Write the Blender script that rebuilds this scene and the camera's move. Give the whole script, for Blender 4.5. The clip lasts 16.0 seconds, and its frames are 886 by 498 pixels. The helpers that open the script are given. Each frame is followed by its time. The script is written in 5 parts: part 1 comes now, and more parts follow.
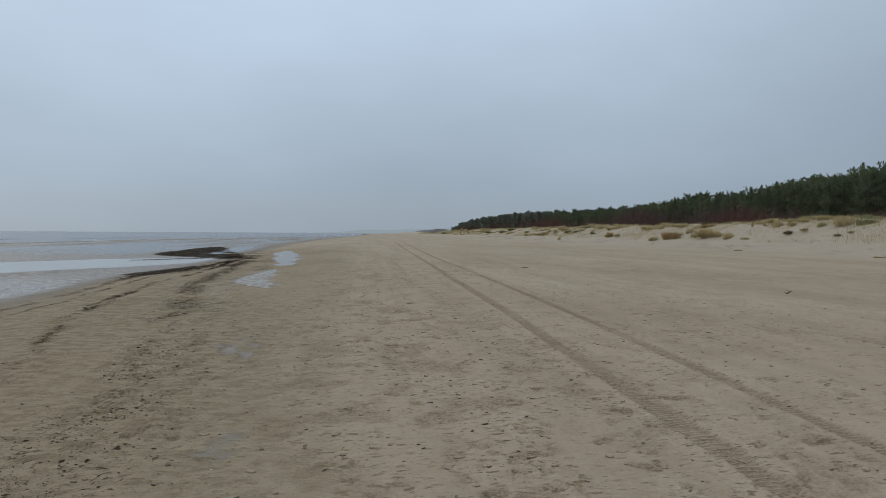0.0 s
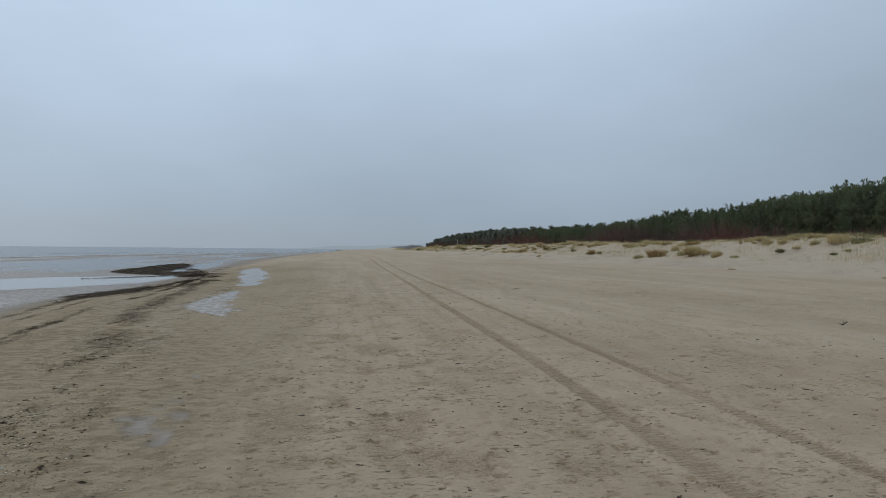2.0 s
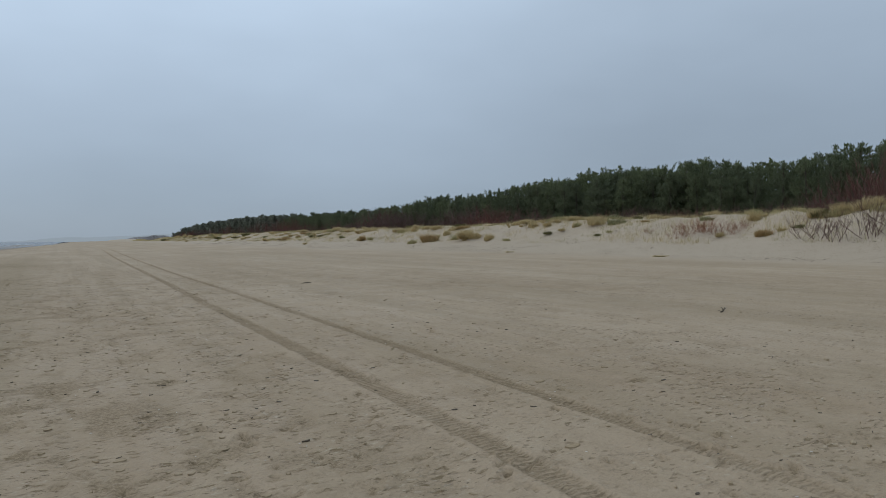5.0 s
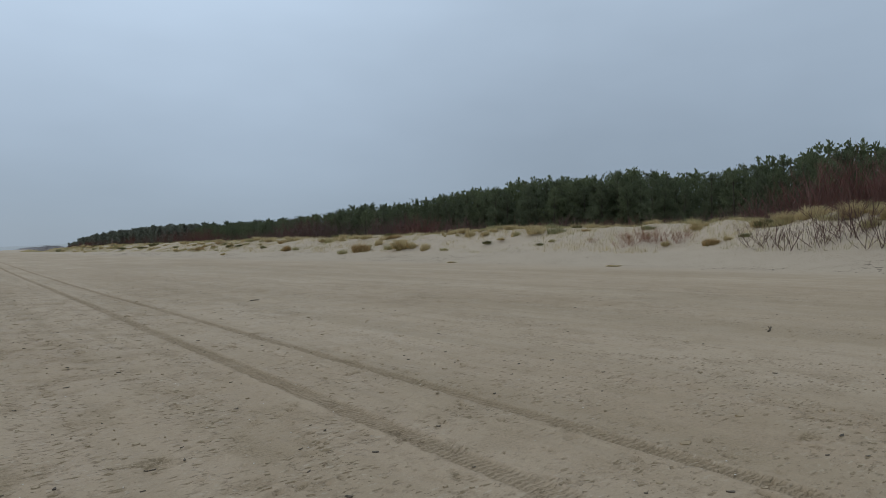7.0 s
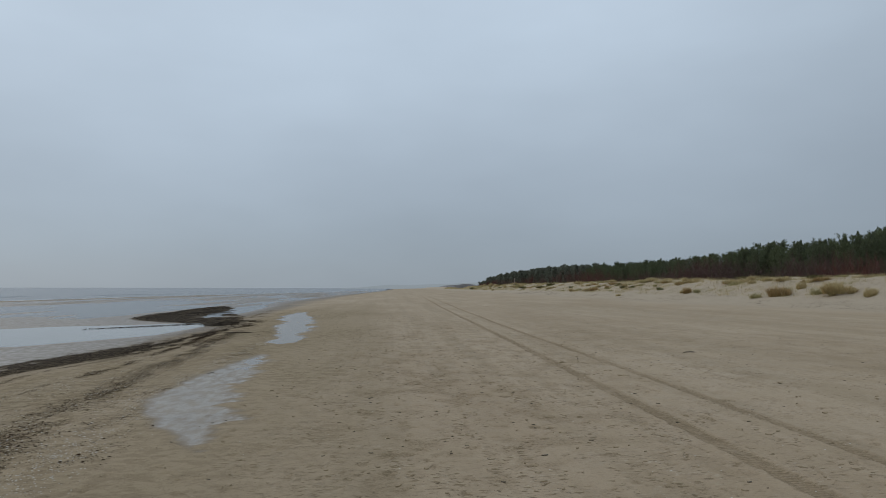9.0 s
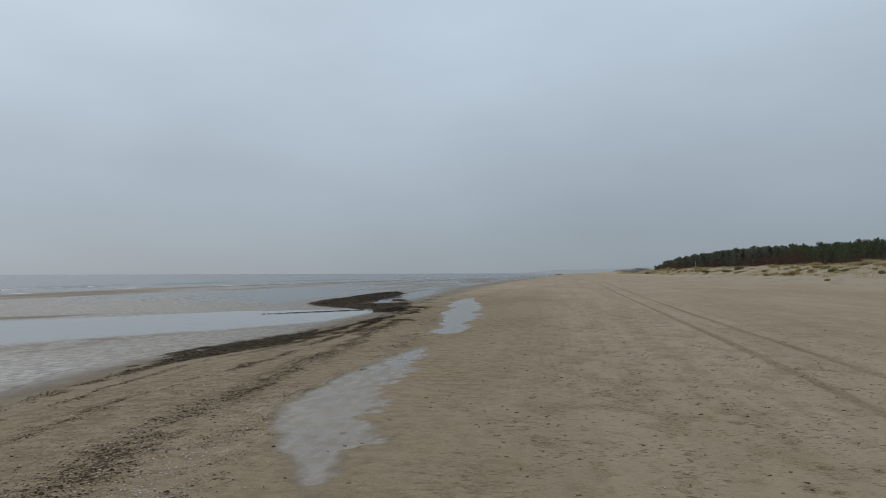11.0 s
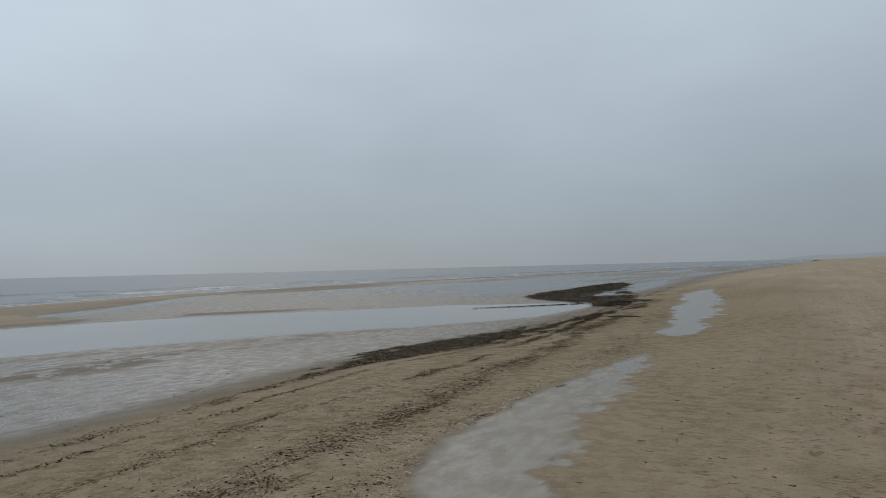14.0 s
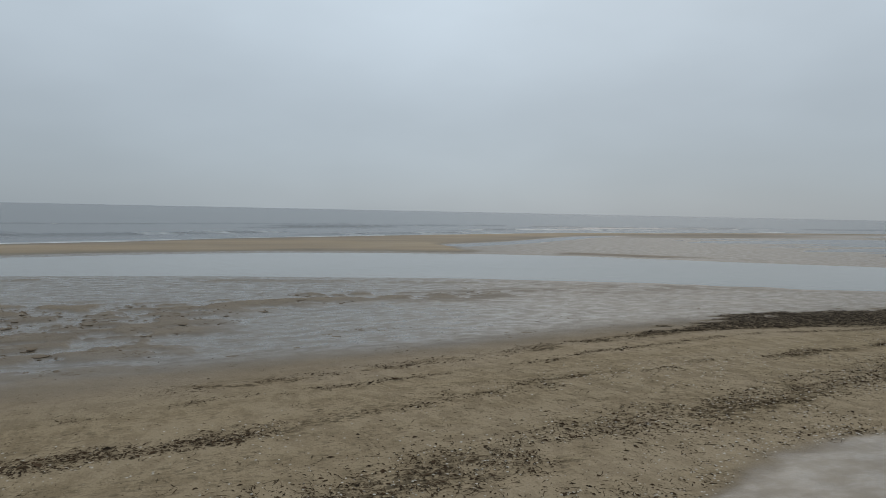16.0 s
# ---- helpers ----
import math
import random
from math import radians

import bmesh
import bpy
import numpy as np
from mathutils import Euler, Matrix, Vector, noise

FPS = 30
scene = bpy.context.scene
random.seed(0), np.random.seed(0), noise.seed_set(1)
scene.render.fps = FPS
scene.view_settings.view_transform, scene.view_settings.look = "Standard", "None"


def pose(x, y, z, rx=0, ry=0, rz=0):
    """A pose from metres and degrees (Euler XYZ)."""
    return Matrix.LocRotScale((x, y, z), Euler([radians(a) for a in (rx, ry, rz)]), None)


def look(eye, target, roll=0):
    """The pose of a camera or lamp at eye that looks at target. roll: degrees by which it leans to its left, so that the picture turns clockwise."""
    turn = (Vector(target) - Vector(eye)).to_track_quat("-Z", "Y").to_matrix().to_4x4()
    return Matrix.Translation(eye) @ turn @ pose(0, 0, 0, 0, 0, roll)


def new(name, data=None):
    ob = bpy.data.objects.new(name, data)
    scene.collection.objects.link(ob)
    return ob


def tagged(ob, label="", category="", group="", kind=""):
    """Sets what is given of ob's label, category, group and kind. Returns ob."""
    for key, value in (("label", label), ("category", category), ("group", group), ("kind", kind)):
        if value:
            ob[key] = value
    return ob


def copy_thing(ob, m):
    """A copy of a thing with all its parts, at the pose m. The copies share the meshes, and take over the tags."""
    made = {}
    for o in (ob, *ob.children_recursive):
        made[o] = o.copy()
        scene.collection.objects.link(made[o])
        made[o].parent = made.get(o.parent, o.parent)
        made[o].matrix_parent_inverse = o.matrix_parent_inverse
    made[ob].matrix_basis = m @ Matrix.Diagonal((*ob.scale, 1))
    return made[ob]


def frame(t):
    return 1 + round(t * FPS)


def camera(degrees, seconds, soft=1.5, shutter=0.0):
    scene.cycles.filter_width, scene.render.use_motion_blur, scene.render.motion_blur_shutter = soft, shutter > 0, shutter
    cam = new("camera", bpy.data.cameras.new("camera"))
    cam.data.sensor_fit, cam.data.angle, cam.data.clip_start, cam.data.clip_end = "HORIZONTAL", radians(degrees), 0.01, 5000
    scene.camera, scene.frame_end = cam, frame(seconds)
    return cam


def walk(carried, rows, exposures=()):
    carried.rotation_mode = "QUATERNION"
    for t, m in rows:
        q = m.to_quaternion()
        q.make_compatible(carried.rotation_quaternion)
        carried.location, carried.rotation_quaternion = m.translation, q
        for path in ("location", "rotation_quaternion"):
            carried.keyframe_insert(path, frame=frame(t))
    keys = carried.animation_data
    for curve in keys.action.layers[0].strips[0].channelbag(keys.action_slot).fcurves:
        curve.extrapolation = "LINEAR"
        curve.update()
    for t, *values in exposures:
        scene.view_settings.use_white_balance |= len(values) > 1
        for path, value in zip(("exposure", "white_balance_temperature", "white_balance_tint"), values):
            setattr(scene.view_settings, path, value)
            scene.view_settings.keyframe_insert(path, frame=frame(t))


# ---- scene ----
cam = camera(69.0, 16.0, 0.8)
PATH = [
    (0, (0.072, -0.895, 1.456), (0.299, 1.092, 1.407), 0.3),
    (0.5, (0.049, -0.249, 1.478), (0.332, 1.728, 1.382), 1.3),
    (1, (0.086, 0.257, 1.518), (0.301, 2.244, 1.424), 0.9),
    (1.5, (0.053, 0.919, 1.487), (0.345, 2.897, 1.429), -0.1),
    (2, (0.023, 1.603, 1.501), (0.33, 3.58, 1.503), 0.5),
    (2.5, (-0.033, 2.214, 1.469), (0.363, 4.174, 1.463), 0.4),
    (3, (0.033, 2.885, 1.444), (0.571, 4.81, 1.384), -1.3),
    (3.5, (0.063, 3.534, 1.451), (0.697, 5.429, 1.376), 0.6),
    (4, (0.066, 4.216, 1.423), (0.837, 6.06, 1.356), -0.5),
    (4.5, (0.119, 4.901, 1.449), (0.984, 6.704, 1.436), 2.3),
    (5, (0.119, 5.563, 1.424), (1.124, 7.293, 1.387), -0.6),
    (5.2, (0.12, 5.837, 1.406), (1.168, 7.54, 1.356), -0.8),
    (7.3, (-0.2, 8.12, 1.48), (1.026, 9.7, 1.471), -0.8),
    (7.5, (-0.2, 8.35, 1.48), (0.855, 10.049, 1.47), -1.8),
    (8, (-0.46, 8.68, 1.535), (0.183, 10.57, 1.65), 0.2),
    (8.5, (-0.601, 9.017, 1.552), (-0.136, 10.96, 1.65), -0.9),
    (9, (-0.606, 9.675, 1.566), (-0.451, 11.666, 1.687), 0.1),
    (9.5, (-0.688, 10.192, 1.563), (-0.769, 12.186, 1.694), 1.7),
    (10, (-0.73, 10.758, 1.568), (-0.942, 12.746, 1.607), 0.1),
    (10.2, (-0.719, 10.979, 1.552), (-1.032, 12.953, 1.63), 1.0),
    (12.3, (-0.819, 13.28, 1.558), (-1.233, 15.235, 1.625), -1.4),
    (12.5, (-0.833, 13.487, 1.544), (-1.378, 15.409, 1.648), -0.2),
    (13, (-0.929, 13.811, 1.541), (-1.539, 15.714, 1.606), 0.3),
    (13.5, (-1.003, 13.97, 1.561), (-1.791, 15.808, 1.629), -1.6),
    (14, (-1.037, 14.139, 1.536), (-2.046, 15.865, 1.594), -1.4),
    (14.5, (-0.995, 14.421, 1.525), (-2.207, 16.012, 1.515), -0.1),
    (15, (-1.055, 14.752, 1.516), (-2.41, 16.224, 1.493), 1.0),
    (15.5, (-1.144, 15.093, 1.509), (-2.726, 16.317, 1.487), 0.4),
    (16, (-1.288, 15.419, 1.522), (-3.089, 16.281, 1.405), 1.2),
]
walk(cam, [(t, look(eye, target, roll)) for t, eye, target, roll in PATH],
     [(0, 0.03, 6400, 10), (1.0, -0.05, 6360, 10), (1.5, 0.0, 6330, 10), (3.5, 0.08, 6330, 10), (5, 0.05, 6290, 10), (7.5, 0.03, 6280, 10), (8.0, -0.11, 6300, 10), (8.5, -0.11, 6440, 10),
      (9.5, -0.12, 6680, 10), (10.2, -0.12, 6720, 10), (12.5, -0.15, 6730, 10), (14, -0.21, 6850, 10), (15, -0.21, 6900, 10), (16, -0.09, 6960, 10)])

# ---- world, sun, exposure ----
world = bpy.data.worlds.new("overcast_sky")
scene.world = world
world.use_nodes = True
wn, wl = world.node_tree.nodes, world.node_tree.links
wn.clear()


def sky():
    out = wn.new("ShaderNodeOutputWorld")
    bg = wn.new("ShaderNodeBackground")
    co = wn.new("ShaderNodeTexCoord")
    sep = wn.new("ShaderNodeSeparateXYZ")
    wl.new(co.outputs["Generated"], sep.inputs[0])
    ramp = wn.new("ShaderNodeValToRGB")
    wl.new(sep.outputs["Z"], ramp.inputs[0])
    stops = [(0.0, (0.315, 0.382, 0.450)), (0.05, (0.335, 0.408, 0.488)), (0.16, (0.393, 0.477, 0.572)),
             (0.34, (0.515, 0.625, 0.748)), (1.0, (0.64, 0.76, 0.91))]
    els = ramp.color_ramp.elements
    els[0].position, els[0].color = stops[0][0], (*stops[0][1], 1)
    els[1].position, els[1].color = stops[-1][0], (*stops[-1][1], 1)
    for p, c in stops[1:-1]:
        e = els.new(p)
        e.color = (*c, 1)
    # soft cloud structure, stretched along the horizon
    mp = wn.new("ShaderNodeMapping")
    mp.inputs["Scale"].default_value = (1.0, 1.0, 2.4)
    wl.new(co.outputs["Generated"], mp.inputs[0])
    nz = wn.new("ShaderNodeTexNoise")
    nz.inputs["Scale"].default_value, nz.inputs["Detail"].default_value, nz.inputs["Roughness"].default_value = 2.1, 4, 0.5
    wl.new(mp.outputs[0], nz.inputs["Vector"])
    mr = wn.new("ShaderNodeMapRange")
    for k, v in zip(("From Min", "From Max", "To Min", "To Max"), (0.3, 0.72, 0.93, 1.08)):
        mr.inputs[k].default_value = v
    wl.new(nz.outputs["Fac"], mr.inputs["Value"])
    # the cloud is thinner round the hidden sun, over the water
    dot = wn.new("ShaderNodeVectorMath")
    dot.operation = "DOT_PRODUCT"
    wl.new(co.outputs["Generated"], dot.inputs[0])
    dot.inputs[1].default_value = SUN_WAY
    thin = wn.new("ShaderNodeMapRange")
    thin.interpolation_type = "SMOOTHSTEP"
    for k, v in zip(("From Min", "From Max", "To Min", "To Max"), (-0.10, 1.0, 0.76, 1.22)):
        thin.inputs[k].default_value = v
    wl.new(dot.outputs["Value"], thin.inputs["Value"])
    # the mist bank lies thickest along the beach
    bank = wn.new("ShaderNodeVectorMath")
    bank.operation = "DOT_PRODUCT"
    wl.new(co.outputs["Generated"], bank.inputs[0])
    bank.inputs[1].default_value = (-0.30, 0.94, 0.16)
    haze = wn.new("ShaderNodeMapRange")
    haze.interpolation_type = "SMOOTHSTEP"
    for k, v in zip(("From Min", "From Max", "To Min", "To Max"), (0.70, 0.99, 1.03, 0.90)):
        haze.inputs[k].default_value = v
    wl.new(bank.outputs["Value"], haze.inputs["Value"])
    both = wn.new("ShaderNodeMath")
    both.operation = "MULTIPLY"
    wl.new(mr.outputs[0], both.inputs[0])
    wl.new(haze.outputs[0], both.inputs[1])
    mul = wn.new("ShaderNodeMath")
    mul.operation = "MULTIPLY"
    wl.new(both.outputs[0], mul.inputs[0])
    wl.new(thin.outputs[0], mul.inputs[1])
    sc = wn.new("ShaderNodeVectorMath")
    sc.operation = "SCALE"
    wl.new(ramp.outputs["Color"], sc.inputs[0])
    wl.new(mul.outputs[0], sc.inputs["Scale"])
    nish = wn.new("ShaderNodeTexSky")
    nish.sky_type, nish.sun_disc = "NISHITA", False
    nish.sun_elevation, nish.sun_rotation = radians(38), radians(-44)
    dim = wn.new("ShaderNodeVectorMath")
    dim.operation = "SCALE"
    dim.inputs["Scale"].default_value = 0.06
    wl.new(nish.outputs["Color"], dim.inputs[0])
    mix = wn.new("ShaderNodeMix")
    mix.data_type = "RGBA"
    mix.inputs["Factor"].default_value = 0.92
    wl.new(dim.outputs[0], mix.inputs["A"])
    wl.new(sc.outputs[0], mix.inputs["B"])
    wl.new(mix.outputs["Result"], bg.inputs["Color"])
    bg.inputs["Strength"].default_value = 1.0
    wl.new(bg.outputs[0], out.inputs["Surface"])


SUN_AZ, SUN_EL = radians(44), radians(38)  # to the left of +y, over the water
SUN_WAY = (-math.sin(SUN_AZ) * math.cos(SUN_EL), math.cos(SUN_AZ) * math.cos(SUN_EL), math.sin(SUN_EL))
sky()
lamp = bpy.data.lights.new("sun", "SUN")
lamp.energy, lamp.angle, lamp.color = 0.5, radians(40), (1.0, 0.97, 0.93)
sun = new("sun", lamp)
sun.matrix_world = look(Vector(SUN_WAY) * 50, (0, 0, 0))


# ---- materials ----
class Mat:
    """A procedural material under construction."""

    def __init__(self, name):
        self.m = bpy.data.materials.new(name)
        self.m.use_nodes = True
        self.n, self.l = self.m.node_tree.nodes, self.m.node_tree.links
        self.b = self.n["Principled BSDF"]
        self.co = self.n.new("ShaderNodeTexCoord").outputs["Object"]

    def put(self, key, value):
        if isinstance(value, bpy.types.NodeSocket):
            self.l.new(value, self.b.inputs[key])
        else:
            self.b.inputs[key].default_value = (*value, 1) if isinstance(value, tuple) and len(value) == 3 else value
        return self

    def noise(self, scale, detail=4, rough=0.55, stretch=None):
        n = self.n.new("ShaderNodeTexNoise")
        n.inputs["Scale"].default_value, n.inputs["Detail"].default_value, n.inputs["Roughness"].default_value = scale, detail, rough
        src = self.co
        if stretch:
            mp = self.n.new("ShaderNodeMapping")
            mp.inputs["Scale"].default_value = stretch
            self.l.new(src, mp.inputs[0])
            src = mp.outputs[0]
        self.l.new(src, n.inputs["Vector"])
        return n.outputs["Fac"]

    def attr(self, name):
        n = self.n.new("ShaderNodeAttribute")
        n.attribute_name = name
        return n.outputs["Fac"]

    def dents(self, scale, small, large, rate, stretch):
        """Separate pressed marks with ragged rims: 1 inside, 0 outside; rate: which share of the cells has one."""
        warp = self.n.new("ShaderNodeTexNoise")
        warp.inputs["Scale"].default_value, warp.inputs["Detail"].default_value = 9.0, 3
        self.l.new(self.co, warp.inputs["Vector"])
        off = self.n.new("ShaderNodeVectorMath")
        off.operation = "MULTIPLY_ADD"
        self.l.new(warp.outputs["Color"], off.inputs[0])
        off.inputs[1].default_value = (0.09, 0.09, 0.0)
        self.l.new(self.co, off.inputs[2])
        mp = self.n.new("ShaderNodeMapping")
        mp.inputs["Scale"].default_value = stretch
        self.l.new(off.outputs[0], mp.inputs[0])
        cell = self.n.new("ShaderNodeTexVoronoi")
        cell.voronoi_dimensions = "2D"
        cell.inputs["Scale"].default_value = scale
        self.l.new(mp.outputs[0], cell.inputs["Vector"])
        pick = self.n.new("ShaderNodeSeparateColor")
        self.l.new(cell.outputs["Color"], pick.inputs[0])
        radius = self.remap(pick.outputs[0], 1 - rate, 1.0, small, large)
        body = self.remap(self.math("SUBTRACT", radius, cell.outputs["Distance"]), 0.0, 0.10, 0.0, 1.0)
        return self.math("MULTIPLY", body, self.remap(pick.outputs[0], 1 - rate, 1 - rate + 0.01))

    def random(self):
        return self.n.new("ShaderNodeObjectInfo").outputs["Random"]

    def island(self):
        return self.n.new("ShaderNodeNewGeometry").outputs["Random Per Island"]

    def remap(self, s, a, b, c=0.0, d=1.0):
        n = self.n.new("ShaderNodeMapRange")
        for k, v in zip(("From Min", "From Max", "To Min", "To Max"), (a, b, c, d)):
            n.inputs[k].default_value = v
        self.l.new(s, n.inputs["Value"])
        return n.outputs[0]

    def math(self, op, a, b):
        n = self.n.new("ShaderNodeMath")
        n.operation, n.use_clamp = op, op in ("ADD", "SUBTRACT")
        for i, v in enumerate((a, b)):
            if isinstance(v, bpy.types.NodeSocket):
                self.l.new(v, n.inputs[i])
            else:
                n.inputs[i].default_value = v
        return n.outputs[0]

    def mix(self, f, a, b, mode="MIX"):
        n = self.n.new("ShaderNodeMix")
        n.data_type, n.blend_type = "RGBA", mode
        for key, v in (("Factor", f), ("A", a), ("B", b)):
            if isinstance(v, bpy.types.NodeSocket):
                self.l.new(v, n.inputs[key])
            else:
                n.inputs[key].default_value = (*v, 1) if isinstance(v, tuple) else v
        return n.outputs["Result"]

    def bump(self, s, strength, distance):
        n = self.n.new("ShaderNodeBump")
        n.inputs["Strength"].default_value, n.inputs["Distance"].default_value = strength, distance
        self.l.new(s, n.inputs["Height"])
        self.l.new(n.outputs[0], self.b.inputs["Normal"])
        return self


def sand_material():
    m = Mat("beach_sand")
    big = m.noise(0.22, 5, 0.6, (1.0, 0.35, 1.0))
    mid = m.noise(2.3, 6, 0.62, (1.0, 0.6, 1.0))
    patch = m.noise(6.5, 6, 0.68, (0.7, 1.0, 1.0))
    dash = m.noise(17, 4, 0.6, (0.62, 1.0, 1.0))
    fine = m.noise(38, 4, 0.65)
    grain = m.noise(420, 2, 0.6)
    damp, dry, pale = (0.345, 0.246, 0.146), (0.428, 0.320, 0.207), (0.420, 0.334, 0.238)
    trod_all, wet, stain, film = m.attr("trod"), m.attr("wet"), m.attr("stain"), m.attr("film")
    groups = m.noise(1.5, 5, 0.62, (1.0, 0.7, 1.0))
    trod = m.math("MULTIPLY", trod_all, m.remap(groups, 0.42, 0.60, 0.40, 1.65))
    c = m.mix(m.remap(big, 0.36, 0.64), dry, damp)
    c = m.mix(m.math("MULTIPLY", m.remap(mid, 0.48, 0.66), 0.35), c, (0.450, 0.357, 0.248))
    lanes = m.noise(0.9, 4, 0.6, (1.0, 0.03, 1.0))
    c = m.mix(m.math("MULTIPLY", m.math("ADD", m.remap(lanes, 0.48, 0.62), m.math("MULTIPLY", m.remap(m.noise(2.6, 4, 0.6, (1.0, 0.05, 1.0)), 0.50, 0.62), 0.7)), 0.42), c, (0.285, 0.210, 0.122))
    c = m.mix(m.attr("dune"), c, pale)
    c = m.mix(m.math("MULTIPLY", m.remap(patch, 0.55, 0.64), m.math("MULTIPLY", trod, 0.16)), c, (0.238, 0.172, 0.098))
    # dark dashes: brown broken crust and the shade of its edges, both as colour
    c = m.mix(m.math("MULTIPLY", m.remap(dash, 0.595, 0.64), m.math("MULTIPLY", trod, 0.30)), c, (0.150, 0.098, 0.046))
    # finer marks: shadowed side painted dark, lit rim painted pale
    mark = m.noise(31, 4, 0.6, (0.5, 1.0, 1.0))
    c = m.mix(m.math("MULTIPLY", m.remap(mark, 0.61, 0.65), m.math("MULTIPLY", trod, 0.66)), c, (0.118, 0.077, 0.036))
    c = m.mix(m.math("MULTIPLY", m.remap(mark, 0.41, 0.37), m.math("MULTIPLY", trod, 0.32)), c, (0.50, 0.42, 0.31))
    # tyre lugs: slanting bars pressed across the bed of each track
    along = m.n.new("ShaderNodeSeparateXYZ")
    m.l.new(m.co, along.inputs[0])
    phase = m.n.new("ShaderNodeMath")
    phase.operation = "MULTIPLY_ADD"
    m.l.new(along.outputs["Y"], phase.inputs[0])
    phase.inputs[1].default_value = 2 * math.pi / 0.055
    wander = m.n.new("ShaderNodeMath")
    wander.operation = "MULTIPLY_ADD"
    m.l.new(fine, wander.inputs[0])
    wander.inputs[1].default_value = 5.0
    skew = m.n.new("ShaderNodeMath")
    skew.operation = "MULTIPLY"
    m.l.new(m.attr("across"), skew.inputs[0])
    skew.inputs[1].default_value = 2.6
    m.l.new(skew.outputs[0], wander.inputs[2])
    m.l.new(wander.outputs[0], phase.inputs[2])
    lug = m.remap(m.math("SINE", phase.outputs[0], 0.0), -0.5, 0.5)
    tread = m.attr("tread")
    # track bed of damp sand; the shade between lugs is put into its colour
    c = m.mix(m.math("MULTIPLY", m.math("MULTIPLY", tread, m.remap(fine, 0.40, 0.58, 0.55, 1.1)), m.remap(lug, 0, 1, 0.84, 0.36)), c, (0.205, 0.145, 0.080))
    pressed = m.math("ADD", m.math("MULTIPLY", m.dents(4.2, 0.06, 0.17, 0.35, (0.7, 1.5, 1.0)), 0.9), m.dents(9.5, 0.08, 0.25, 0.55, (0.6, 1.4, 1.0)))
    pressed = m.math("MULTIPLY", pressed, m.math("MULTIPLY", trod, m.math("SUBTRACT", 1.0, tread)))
    # dents darker inside: disturbed brown sand plus the hollows' shade in one colour
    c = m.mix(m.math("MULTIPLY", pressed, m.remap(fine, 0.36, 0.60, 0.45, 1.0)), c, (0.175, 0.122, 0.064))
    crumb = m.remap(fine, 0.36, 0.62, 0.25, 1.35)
    # trampled sand: browner, with the shade of pits and hollows mixed in
    c = m.mix(m.math("MULTIPLY", m.attr("churn_shade"), crumb), c, (0.165, 0.115, 0.060))
    c = m.mix(m.math("MULTIPLY", m.remap(fine, 0.48, 0.72), 0.25), c, (0.15, 0.11, 0.07))
    c = m.mix(m.remap(grain, 0.3, 0.7, 0.0, 0.12), c, (0.50, 0.43, 0.33))
    c = m.mix(m.attr("damp"), c, m.mix(m.remap(patch, 0.45, 0.57), (0.320, 0.245, 0.152), (0.225, 0.168, 0.100)))
    c = m.mix(wet, c, m.mix(m.remap(mid, 0.35, 0.65), (0.160, 0.122, 0.083), (0.210, 0.162, 0.110)))
    c = m.mix(m.math("MULTIPLY", m.math("MULTIPLY", film, 0.58), m.remap(along.outputs["X"], -6.6, -5.6, 1.0, 0.0)), c, (0.098, 0.080, 0.060))
    speck = m.noise(24, 5, 0.72, (1.0, 0.5, 1.0))
    lift = m.math("ADD", speck, m.math("MULTIPLY", stain, 0.16))
    c = m.mix(m.math("MULTIPLY", stain, m.remap(lift, 0.56, 0.66)), c, (0.046, 0.034, 0.022))
    grit = m.noise(62, 3, 0.7, (1.0, 0.7, 1.0))
    flecks = m.math("MULTIPLY", m.math("SUBTRACT", m.attr("damp"), film), m.remap(mid, 0.38, 0.60, 0.35, 1.0))
    c = m.mix(m.math("MULTIPLY", m.remap(grit, 0.60, 0.66), m.math("MULTIPLY", flecks, 0.95)), c, (0.060, 0.044, 0.028))
    c = m.mix(m.math("MULTIPLY", m.remap(grit, 0.38, 0.33), m.math("MULTIPLY", flecks, 0.75)), c, (0.42, 0.35, 0.25))
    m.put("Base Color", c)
    mottle = m.noise(5.5, 5, 0.65, (1.0, 0.5, 1.0))
    gloss = m.math("MULTIPLY", film, m.remap(mottle, 0.40, 0.60, 0.50, 1.0))
    broken = m.math("ADD", m.math("ADD", pressed, m.attr("churn_shade")), m.math("ADD", tread, m.math("MULTIPLY", m.remap(mid, 0.44, 0.60), 0.7)))
    crust = m.math("MULTIPLY", m.math("SUBTRACT", 1.0, broken), m.math("SUBTRACT", 1.0, m.math("ADD", m.attr("dune"), m.math("ADD", wet, m.attr("damp")))))
    m.put("Roughness", m.math("ADD", m.math("SUBTRACT", m.math("SUBTRACT", m.remap(wet, 0, 1, 0.96, 0.84), m.math("MULTIPLY", crust, 0.26)), m.math("MULTIPLY", gloss, 0.72)), stain))
    m.put("Specular IOR Level", m.math("MULTIPLY", m.math("ADD", m.math("ADD", m.remap(wet, 0, 1, 0.06, 0.5), m.math("MULTIPLY", crust, 0.11)), m.math("MULTIPLY", film, 0.31)), m.remap(stain, 0, 0.6, 1.0, 0.05)))
    h = m.math("ADD", m.math("MULTIPLY", fine, 0.4), m.math("MULTIPLY", grain, 0.08))
    h = m.math("ADD", h, m.math("MULTIPLY", patch, 0.28))
    h = m.math("SUBTRACT", h, m.math("MULTIPLY", m.remap(dash, 0.57, 0.66), m.math("MULTIPLY", trod, 0.3)))
    h = m.math("SUBTRACT", h, m.math("MULTIPLY", pressed, 0.45))
